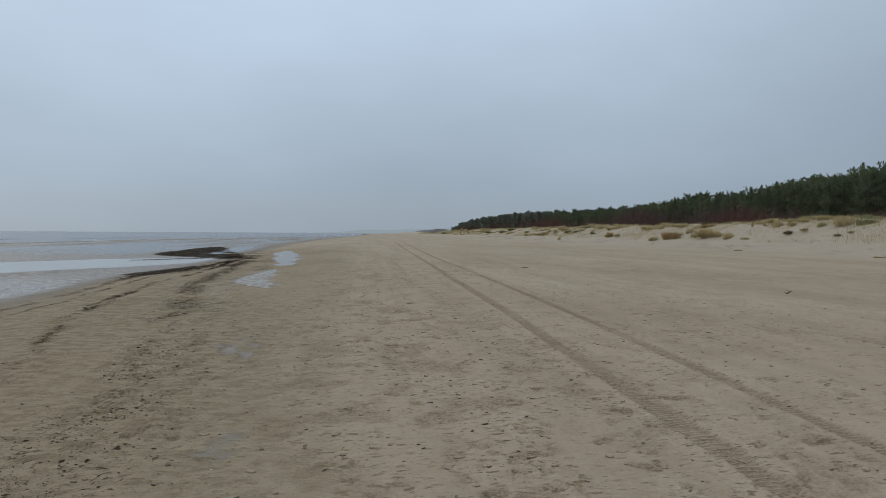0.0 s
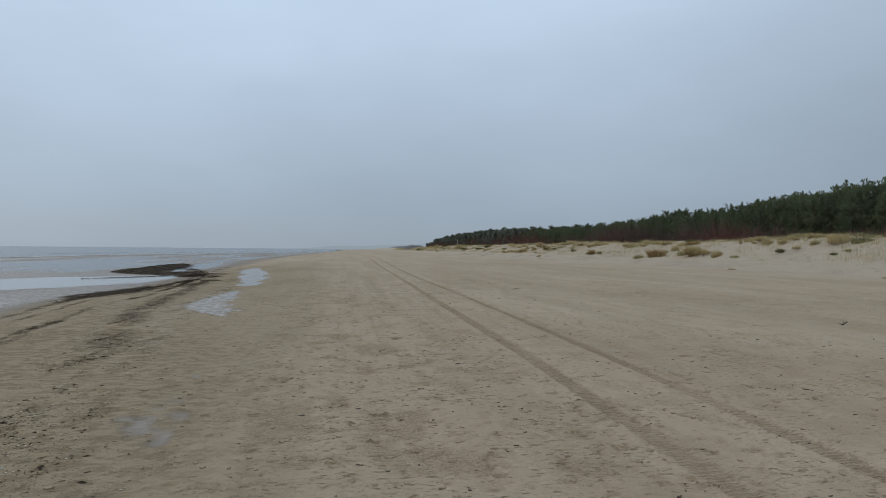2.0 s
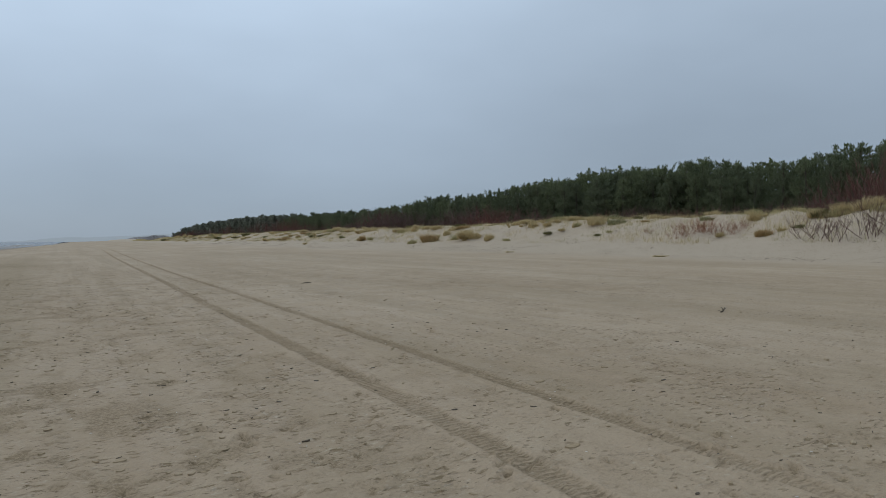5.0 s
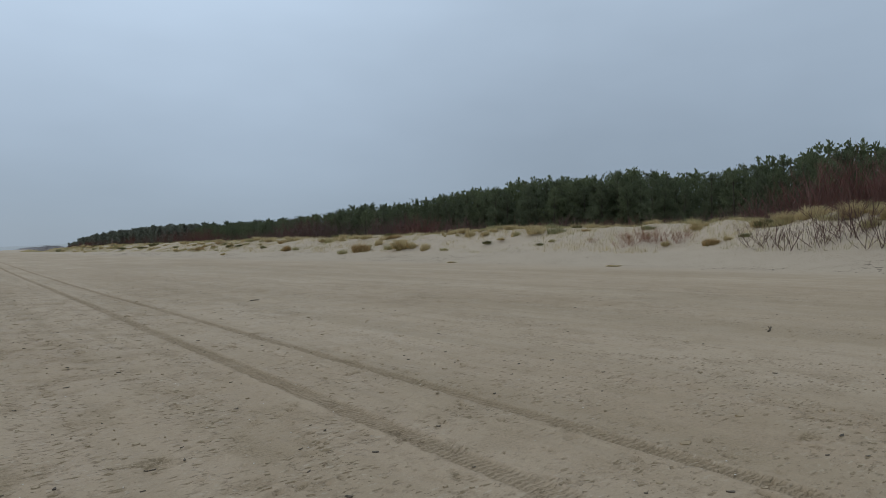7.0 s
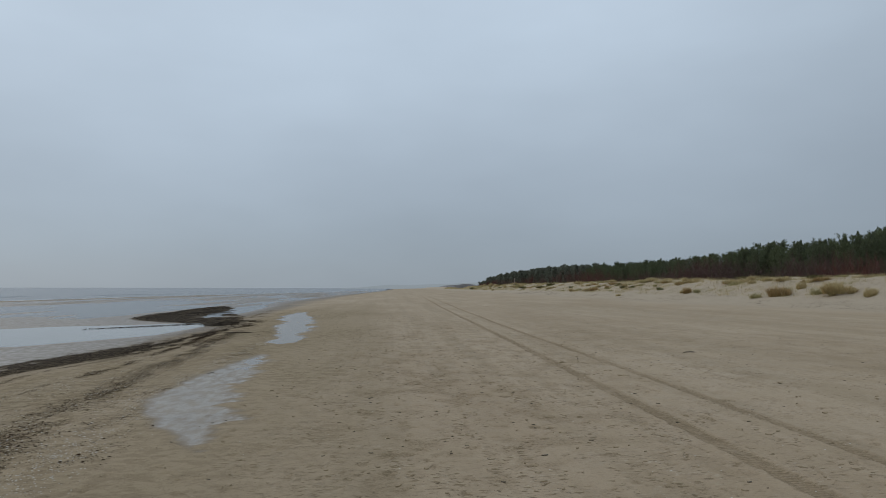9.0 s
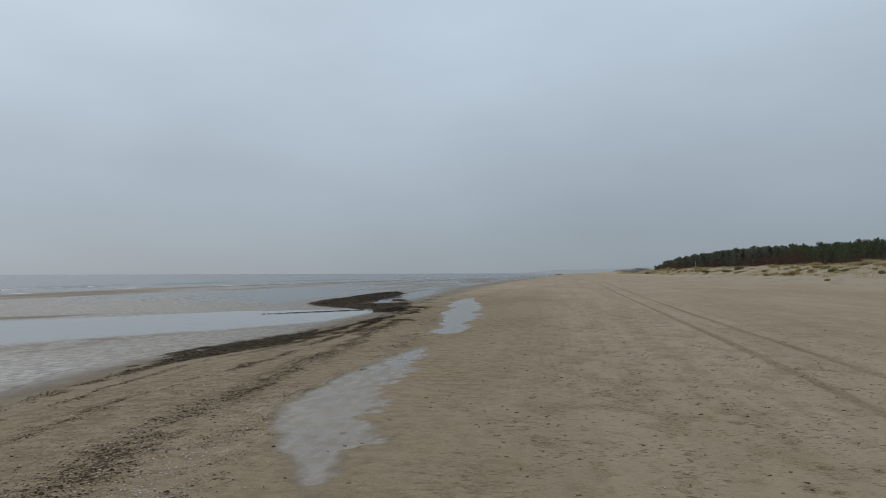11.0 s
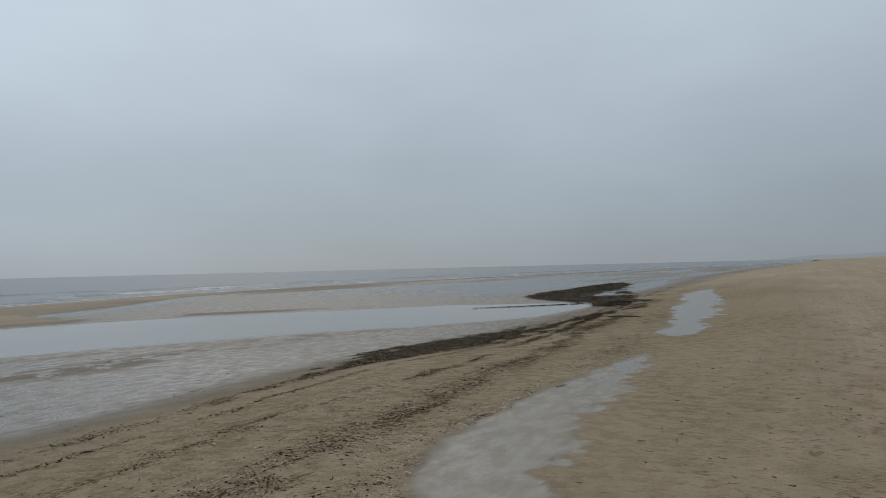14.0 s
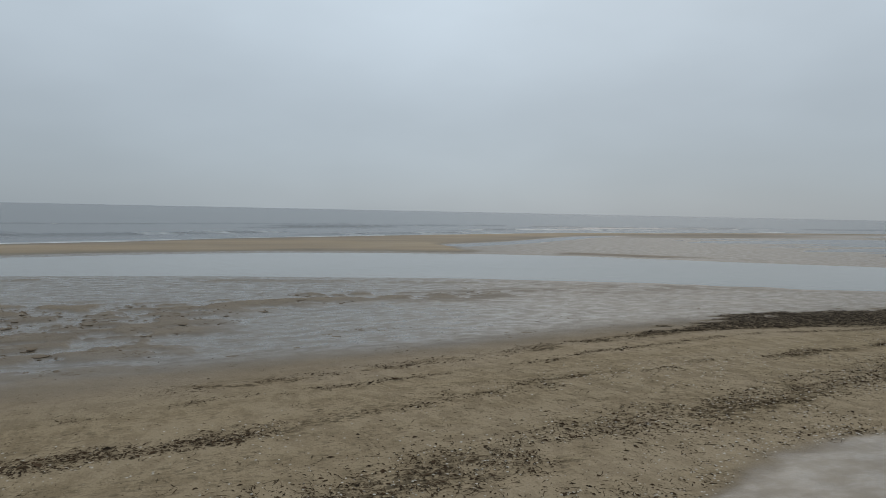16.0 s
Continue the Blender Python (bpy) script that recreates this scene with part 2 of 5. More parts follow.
    h = m.math("ADD", h, m.math("MULTIPLY", lug, m.math("MULTIPLY", tread, 0.55)))
    ripple = m.noise(11.0, 4, 0.6, (1.0, 0.45, 1.0))
    h = m.math("ADD", m.math("MULTIPLY", h, m.remap(film, 0, 1, 1.0, 0.03)), m.math("MULTIPLY", ripple, m.math("MULTIPLY", film, 0.26)))
    m.bump(h, 0.8, 0.035)
    return m.m


def water_material(name, base, rough, scale, strength, stretch, gloss=0.5):
    m = Mat(name)
    n = m.noise(scale, 3, 0.5, stretch)
    tone = m.noise(scale * 0.05, 3, 0.5, (1.0, 0.25, 1.0))
    c = m.mix(m.remap(tone, 0.35, 0.65), base, tuple(v * 0.82 for v in base))
    c = m.mix(m.attr("foam"), c, (0.78, 0.79, 0.78))
    m.put("Base Color", c).put("Roughness", m.remap(m.attr("foam"), 0, 1, rough, 0.7)).put("IOR", 1.333).put("Specular IOR Level", gloss)
    m.bump(n, strength, 0.02)
    return m.m


def plain_material(name, a, b, scale, rough=0.8, bump=0.3, spread=0.0, tint=None, per="random", gloss=0.2, thin=0.0):
    m = Mat(name)
    c = m.mix(m.remap(m.noise(scale, 4), 0.32, 0.68), a, b)
    if tint:
        r = m.random() if per == "random" else m.island()
        c = m.mix(m.math("MULTIPLY", r, spread), c, tint)
    m.put("Base Color", c).put("Roughness", rough).put("Specular IOR Level", gloss)
    if bump:
        m.bump(m.noise(scale * 6, 3), bump, 0.01)
    if thin:
        # light passes through thin leaves
        t, mixer = m.n.new("ShaderNodeBsdfTranslucent"), m.n.new("ShaderNodeMixShader")
        m.l.new(c, t.inputs["Color"])
        mixer.inputs[0].default_value = thin
        m.l.new(m.b.outputs[0], mixer.inputs[1])
        m.l.new(t.outputs[0], mixer.inputs[2])
        m.l.new(mixer.outputs[0], m.n["Material Output"].inputs["Surface"])
    return m.m


SAND = sand_material()
SEA = water_material("sea_water", (0.105, 0.104, 0.098), 0.24, 3.0, 0.9, (1.0, 0.3, 1.0), 0.43)
POOL = water_material("pool_water", (0.24, 0.215, 0.175), 0.06, 5.0, 0.35, (1.0, 0.5, 1.0))
FILM = water_material("puddle_water", (0.205, 0.160, 0.112), 0.22, 9.0, 0.18, (1.0, 0.6, 1.0))
WEED = plain_material("seaweed", (0.022, 0.016, 0.011), (0.055, 0.038, 0.023), 9, 0.95, 0.2, 0.6, (0.11, 0.066, 0.036), "island", 0.04)
WEED_BLACK = plain_material("rotten_seaweed", (0.012, 0.010, 0.008), (0.030, 0.023, 0.016), 4, 0.95, 0.2, 0.5, (0.065, 0.044, 0.026), "island", 0.04)
MUD = plain_material("tidal_mud", (0.150, 0.110, 0.070), (0.205, 0.150, 0.098), 5, 0.8, 0.4, 0.5, (0.085, 0.062, 0.04), "island", 0.2)
SHELL = plain_material("shell", (0.60, 0.55, 0.46), (0.42, 0.36, 0.28), 30, 0.5, 0.2, 0.6, (0.30, 0.25, 0.19), "island")
CHIP = plain_material("driftwood", (0.085, 0.065, 0.045), (0.15, 0.115, 0.08), 14, 0.85, 0.5, 0.4, (0.05, 0.04, 0.03))
CRUST = plain_material("sand_crust", (0.36, 0.27, 0.165), (0.28, 0.205, 0.118), 22, 0.9, 0.4, 0.5, (0.42, 0.33, 0.22), "island", 0.1)
BARK = plain_material("pine_bark", (0.070, 0.060, 0.044), (0.10, 0.078, 0.056), 6, 0.9, 0.6)
NEEDLE = plain_material("pine_needles", (0.132, 0.152, 0.078), (0.165, 0.180, 0.092), 1.3, 0.9, 0, 0.55, (0.105, 0.118, 0.080), gloss=0.03, thin=0.5)
# far needles: haze painted into a paler, greyer green than the near ones
NEEDLE_HAZED = plain_material("haze_tinted_needles", (0.165, 0.182, 0.130), (0.190, 0.203, 0.148), 0.4, 0.9, 0, 0.5, (0.175, 0.155, 0.132), "island", 0.0, 0.45)
TWIG = plain_material("red_twigs", (0.22, 0.088, 0.050), (0.29, 0.140, 0.078), 5, 0.8, 0.2, 0.5, (0.30, 0.15, 0.08))
THICKET = plain_material("dark_red_twigs", (0.150, 0.074, 0.060), (0.190, 0.086, 0.068), 3, 0.85, 0, 0.7, (0.118, 0.096, 0.082), gloss=0.05)
BARE = plain_material("bare_branches", (0.085, 0.058, 0.05), (0.14, 0.085, 0.065), 5, 0.85, 0.2, 0.5, (0.12, 0.05, 0.035))
STRAW = plain_material("marram_straw", (0.66, 0.52, 0.29), (0.52, 0.40, 0.20), 1.4, 0.9, 0, 0.7, (0.36, 0.29, 0.14), "island", 0.1, 0.45)
RUST = plain_material("withered_grass", (0.52, 0.36, 0.17), (0.40, 0.27, 0.12), 1.4, 0.9, 0, 0.6, (0.30, 0.22, 0.11), "island", 0.1, 0.45)
SEDGE = plain_material("green_sedge", (0.16, 0.17, 0.075), (0.22, 0.20, 0.09), 2.5, 0.8, 0, 0.6, (0.25, 0.20, 0.09), "island")
GREEN_STRAW = plain_material("faded_grass", (0.40, 0.35, 0.17), (0.31, 0.28, 0.13), 1.2, 0.9, 0, 0.6, (0.48, 0.39, 0.20), "island", 0.1, 0.45)
POST = plain_material("weathered_post", (0.36, 0.30, 0.25), (0.46, 0.36, 0.28), 8, 0.85, 0.3)
# far bushes: pale grey base colour stands in for the mist before them
BUSH_HAZED = plain_material("haze_tinted_bush", (0.36, 0.34, 0.33), (0.40, 0.37, 0.36), 0.4, 0.9, 0, gloss=0.0)
MIST_GLOW = plain_material("mist_glow_headland", (0.02, 0.02, 0.02), (0.02, 0.02, 0.02), 0.004, 1.0, 0, gloss=0.0)
# the headland's mist is put in as glow over a near-black base
MIST_GLOW.node_tree.nodes["Principled BSDF"].inputs["Emission Color"].default_value = (0.262, 0.306, 0.340, 1)
MIST_GLOW.node_tree.nodes["Principled BSDF"].inputs["Emission Strength"].default_value = 1.0


# ---- helpers for shapes ----
def hashed(ix, iy, seed):
    v = (ix.astype(np.int64) * 374761393 + iy.astype(np.int64) * 668265263 + seed * 144665) & 0x7FFFFFFF
    v = ((v ^ (v >> 13)) * 1274126177) & 0x7FFFFFFF
    return ((v ^ (v >> 16)) & 0xFFFF) / 65535.0


def vnoise(x, y, seed=0):
    """Smooth noise from 0 to 1."""
    x, y = np.broadcast_arrays(np.asarray(x, float), np.asarray(y, float))
    ix, iy = np.floor(x), np.floor(y)
    fx, fy = x - ix, y - iy
    fx, fy = fx * fx * (3 - 2 * fx), fy * fy * (3 - 2 * fy)
    a, b = hashed(ix, iy, seed), hashed(ix + 1, iy, seed)
    c, d = hashed(ix, iy + 1, seed), hashed(ix + 1, iy + 1, seed)
    return (a * (1 - fx) + b * fx) * (1 - fy) + (c * (1 - fx) + d * fx) * fy


def fbm(x, y, octaves=4, seed=0):
    t, amp, total = 0.0, 1.0, 0.0
    for k in range(octaves):
        t = t + amp * vnoise(np.asarray(x) * 2.03 ** k, np.asarray(y) * 2.03 ** k, seed + 17 * k)
        total += amp
        amp *= 0.5
    return t / total


def smooth(v, a, b):
    t = np.clip((v - a) / (b - a), 0, 1)
    return t * t * (3 - 2 * t)


def axis(knots):
    """Grid lines whose spacing changes evenly between the knots (place, step)."""
    at, steps = zip(*knots)
    out = [at[0]]
    while out[-1] < at[-1]:
        out.append(out[-1] + float(np.interp(out[-1], at, steps)))
    return np.array(out)


def sheet(name, xs, ys, z, material, attrs=None, parent=None, keep=None):
    """A grid mesh of the heights z[j, i]; keep: which quads stay."""
    ny, nx = len(ys), len(xs)
    X, Y = np.meshgrid(xs, ys)
    co = np.stack([X, Y, z], -1).reshape(-1, 3).astype(np.float32)
    idx = np.arange(nx * ny).reshape(ny, nx)
    q = np.stack([idx[:-1, :-1], idx[:-1, 1:], idx[1:, 1:], idx[1:, :-1]], -1)
    q = q[keep] if keep is not None else q.reshape(-1, 4)
    used = np.unique(q)
    back = np.full(nx * ny, -1)
    back[used] = np.arange(len(used))
    q, co = back[q], co[used]
    me = bpy.data.meshes.new(name)
    me.vertices.add(len(co))
    me.vertices.foreach_set("co", co.ravel())
    me.loops.add(q.size)
    me.loops.foreach_set("vertex_index", q.ravel().astype(np.int32))
    me.polygons.add(len(q))
    me.polygons.foreach_set("loop_start", np.arange(0, q.size, 4, dtype=np.int32))
    me.polygons.foreach_set("use_smooth", np.ones(len(q), bool))
    for key, v in (attrs or {}).items():
        me.attributes.new(key, "FLOAT", "POINT").data.foreach_set("value", v.ravel()[used].astype(np.float32))
    me.update(calc_edges=True)
    me.validate()
    me.materials.append(material)
    ob = new(name, me)
    ob.parent = parent
    return ob


class Shape:
    """Corners and faces of one mesh."""

    def __init__(self):
        self.v, self.f = [], []

    def add(self, verts, faces):
        k = len(self.v)
        self.v += [tuple(p) for p in verts]
        self.f += [tuple(i + k for i in f) for f in faces]

    def tube(self, pts, radii, sides=5, cap=True):
        k, pts = len(self.v), [Vector(p) for p in pts]
        for i, p in enumerate(pts):
            way = (pts[min(i + 1, len(pts) - 1)] - pts[max(i - 1, 0)]).normalized()
            a = way.orthogonal().normalized()
            b = way.cross(a)
            for s in range(sides):
                t = 2 * math.pi * s / sides
                self.v.append(tuple(p + (a * math.cos(t) + b * math.sin(t)) * radii[i]))
        for i in range(len(pts) - 1):
            for s in range(sides):
                n = (s + 1) % sides
                self.f.append((k + i * sides + s, k + i * sides + n, k + (i + 1) * sides + n, k + (i + 1) * sides + s))
        if cap:
            self.f.append(tuple(k + s for s in reversed(range(sides))))
            self.f.append(tuple(k + (len(pts) - 1) * sides + s for s in range(sides)))

    def mesh(self, name, material, flat=False):
        me = bpy.data.meshes.new(name)
        me.from_pydata(self.v, [], self.f)
        me.polygons.foreach_set("use_smooth", [not flat] * len(me.polygons))
        me.materials.append(material)
        return me


def part(name, shape, material, parent=None, label="", flat=False):
    ob = new(name, shape.mesh(name, material, flat))
    ob.parent = parent
    return tagged(ob, label)


# ---- the ground: beach, flats, bar and dune in one sheet ----
WATER = -0.20
R = np.random.default_rng(7)


def x_track_a(y):
    return np.interp(y, (-60, 3, 10, 20, 30, 60, 112, 300), (1.8, 2.40, 2.58, 2.69, 2.86, 3.25, 4.4, 9.3))


def x_track_b(y):
    return np.interp(y, (-60, 3, 10, 20, 36, 60, 112, 300), (2.9, 3.45, 3.66, 3.78, 3.85, 4.3, 5.45, 10.3))


def x_line_a(y):
    return np.interp(y, (-80, 8, 13, 16, 19, 20.4, 22.1, 23.5, 25, 27, 31, 36, 42, 52, 90, 144, 320, 600, 1000, 4500), (-6.5, -6.8, -7.2, -7.5, -7.7, -8.0, -8.2, -8.2, -7.8, -7.6, -7.5, -7.7, -8.2, -9.2, -12.5, -12.5, -6, 14, 36, 200))


def x_line_b(y):
    return np.interp(y, (-80, 3, 6.3, 7.8, 11.2, 16, 18, 19.4, 21.4, 24, 30, 40), (-2.8, -3.2, -3.75, -4.2, -5.15, -5.85, -6.22, -6.42, -6.25, -6.3, -6.7, -7.9))


def x_line_c(y):
    return np.interp(y, (-80, 3.4, 6.2, 10.8, 14, 17, 20, 24, 30, 40, 60), (-1.4, -2.0, -2.4, -3.3, -4.0, -4.65, -5.05, -5.4, -6.1, -7.2, -10))


def x_line_d(y):
    return np.interp(y, (-80, 4, 12, 16, 18, 21.5, 24, 29, 40), (-0.6, -1.6, -2.9, -3.7, -4.0, -4.15, -4.2, -4.5, -6.2))


def pool_near(y):
    return np.interp(y, (-90, 0, 12, 15, 19, 23, 27, 30, 34.5, 40, 42.5, 44), (-23.5, -20.6, -19.1, -18.4, -17.2, -15.8, -13.6, -11.4, -9.1, -8.7, -9.4, -10.2))


def pool_far(y):
    return np.interp(y, (-90, 0, 11, 15, 21, 25, 29, 32, 35, 38, 40, 42, 44), (-24.5, -24.5, -25.1, -26.2, -26.6, -25.7, -24.4, -22.8, -20.0, -17.6, -16.0, -11.8, -10.2))


def shore(y):
    return np.interp(y, (-300, -20, 10, 15, 20, 32, 50, 90, 150, 220, 320, 420, 600, 1000, 4500), (-23.5, -29.3, -32.5, -34.5, -37.7, -42.6, -48.5, -51, -46, -36, -24, -14, 4, 33, 200))


def dune_foot(y):
    return np.interp(y, (-300, 0, 17, 26, 36, 48, 60, 110, 320, 600, 1000, 4500), (20, 21.6, 22.4, 22.8, 23.2, 22.8, 22.0, 23.5, 28, 34, 43, 220))


def gauss(v, s):
    return np.exp(-(v / s) ** 2)


def ground_base(x, y):
    """The lie of the land without footprints."""
    z = 0.022 * np.clip(x - 1.5, 0, None) - 0.0075 * np.clip(-x - 1.0, 0, 3)
    la = x_line_a(y)
    t = np.clip((-4 - x) / np.maximum(-4 - (la - 2.0), 0.6), 0, 1)
    z = z - 0.165 * t * t * (3 - 2 * t)
    z = np.where(x < 24, z, 0.022 * 22.5)
    # wet flats
    flat = smooth(-x, -la + 0.3, -la + 2.2)
    bars = fbm(x * 0.16, y * 0.055, 4, 3) - 0.5
    rip = fbm(x * 1.9, y * 0.7, 4, 5) - 0.5
    streak = fbm(x * 0.42, y * 0.035, 4, 7) - 0.5
    z = z + flat * (-0.0030 + bars * 0.012 + rip * 0.0075 + smooth(y, 40, 60) * (streak * 0.10 - 0.006))
    # low muddy ridges left by the tide
    clod = 0.34 * fbm(x * 1.1, y * 0.55, 2, 11) + 0.66 * fbm(x * 5.0, y * 2.2, 5, 12)
    south = smooth(-y, -17.6, -15.4) * gauss(x + 11.2, 2.5)
    arc = np.interp(y, (10, 15, 16.2, 17.6, 18.8, 21, 23.3, 28), (-13.6, -13.0, -12.7, -13.1, -13.5, -12.8, -13.2, -12.5))
    south = np.maximum(south, gauss(x - arc, 0.95) * (0.45 + 0.55 * smooth(-y, -25, -19)) * (y < 30))
    rim = gauss(x - pool_near(y) - 0.9 - 1.2 * (fbm(y * 0.2, 0 * y, 3, 13) - 0.5), 0.5) * smooth(-y, -40, -25)
    z = z + flat * 0.036 * smooth(clod, 0.518 - 0.035 * south, 0.536) * np.maximum(south, 0.55 * rim)
    z = z - flat * 0.010 * smooth(fbm(x * 0.5, y * 0.3, 4, 15), 0.50, 0.62) * south
    # the long pool
    inside = np.minimum(x - pool_far(y), pool_near(y) - x) * smooth(-y, -44.5, -40)
    z = z - 0.16 * smooth(inside, -0.1, 2.5) * (y < 44.2)
    # sand bar between pool and sea, with a shallow channel in it
    bar = smooth(pool_far(y) - x, -0.2, 2.0) * smooth(x - shore(y), -1.0, 3.0) * np.where(y < 28, 1, smooth(np.interp(y, (28, 29, 35.6, 45, 60), (-25, -28.2, -32, -38.5, -46)) - x, -0.5, 1.4)) * (1 - 0.85 * smooth(y, 36, 58))
    chan = gauss(x - np.interp(y, (28, 35, 46, 70), (-29.5, -32.6, -40.5, -44)), 1.3) * smooth(y, 28.6, 30.5)
    z = z + bar * (0.058 + 0.03 * (fbm(x * 0.2, y * 0.1, 3, 21) - 0.5)) - bar * chan * 0.16
    strip = gauss(x - pool_far(y) + 1.5, 1.0) * smooth(y, 25, 29) * smooth(-y, -40, -35)
    z = z + 0.045 * strip * smooth(fbm(x * 0.5, y * 0.2, 3, 25), 0.30, 0.55)
    outer = gauss(x - shore(y) - 2.5, 2.2) * smooth(y, 25, 45) * (1 - smooth(y, 130, 260))
    z = z + outer * (0.045 + 0.06 * (fbm(x * 0.3, y * 0.03, 3, 23) - 0.5))
    # under the sea
    z = np.where(x < shore(y), z - 0.12 - 0.02 * (shore(y) - x).clip(0, 60), z)
    z = z + 0.018 * weed_mat(x, y) * smooth(y, 42, 46)
    # puddles in the beach
    for pud in (puddle_a(x, y), puddle_b(x, y), puddle_n(x, y)):
        z = z - 0.012 * smooth(pud, -0.10, 0.16)
    # dune
    f = x - dune_foot(y) + 1.1 * (fbm(y * 0.13, x * 0.05, 3, 31) - 0.5)
    hum = fbm(x * 0.17, y * 0.15, 4, 33) - 0.5
    knob = fbm(x * 0.6, y * 0.55, 3, 35) - 0.5
    z = z + 0.42 * smooth(f, -0.5, 3.0) + 1.50 * smooth(f, 2.0, 9.5) + smooth(f, 1.5, 6) * (0.95 * hum + 0.45 * knob)
    z = z + 0.20 * gauss(f - 7.5, 2.8) * smooth(-y, -48, -28)
    z = z + 0.30 * gauss(x - 28.5, 3.0) * gauss(y - 16.0, 4.5) + 0.22 * gauss(x - 30.6, 1.3) * gauss(y - 24.5, 0.9)
    z = z - 0.5 * smooth(f, 11, 17)
    return z


def puddle_a(x, y):
    left = np.interp(y, (15, 16.2, 16.6, 17.2, 18, 18.8, 19.2, 20.2, 21.9, 25.6), (-1.6, -2.45, -2.7, -3.1, -3.5, -3.95, -4.02, -3.98, -4.08, -3.7))
    right = np.interp(y, (15, 16.2, 17, 17.6, 18.2, 19.3, 21, 23, 25, 26), (-3.4, -2.5, -2.5, -2.55, -2.68, -3.0, -3.2, -3.28, -3.4, -4.2))
    ragged = fbm(x * 0.9, y * 2.2, 5, 41) - 0.5
    return np.minimum(x - left + 0.25 * (fbm(x * 3, y * 2, 3, 42) - 0.5), right - x + 0.75 * ragged + 0.5 * (fbm(x * 2.4, y * 6.0, 3, 44) - 0.5))


def puddle_b(x, y):
    mid = np.interp(y, (28, 30, 34, 38, 45, 54, 58), (-3.8, -3.85, -4.2, -4.8, -5.8, -6.9, -7.2))
    half = np.interp(y, (27, 28.2, 28.9, 31, 36, 42, 50, 54, 60), (-1.5, -0.3, 0.40, 0.52, 0.72, 0.78, 0.78, 0.30, -1.5))
    return half - np.abs(x - mid) + 1.3 * (fbm(x * 1.3, y * 0.5, 5, 43) - 0.5) + 0.5 * (fbm(x * 2.0, y * 3.0, 3, 45) - 0.5)


def puddle_n(x, y):
    a = 0.14 - np.hypot((x + 1.68) * 0.8, (y - 7.7) * 0.15)
    b = 0.08 - np.hypot((x + 1.05) * 1.1, (y - 3.7) * 0.5)
    return np.maximum(a, b) - 0.12 + 1.0 * (fbm(x * 3.6, y * 2.6, 5, 47) - 0.5) - 5.0 * (y > 11.3)


GRID = {}


def ground_z(x, y):
    """The height of the finished ground sheet."""
    xs, ys, z = GRID["xs"], GRID["ys"], GRID["z"]
    i = min(max(int(np.searchsorted(xs, x)) - 1, 0), len(xs) - 2)
    j = min(max(int(np.searchsorted(ys, y)) - 1, 0), len(ys) - 2)
    u, v = (x - xs[i]) / (xs[i + 1] - xs[i]), (y - ys[j]) / (ys[j + 1] - ys[j])
    return float((z[j, i] * (1 - u) + z[j, i + 1] * u) * (1 - v) + (z[j + 1, i] * (1 - u) + z[j + 1, i + 1] * u) * v)


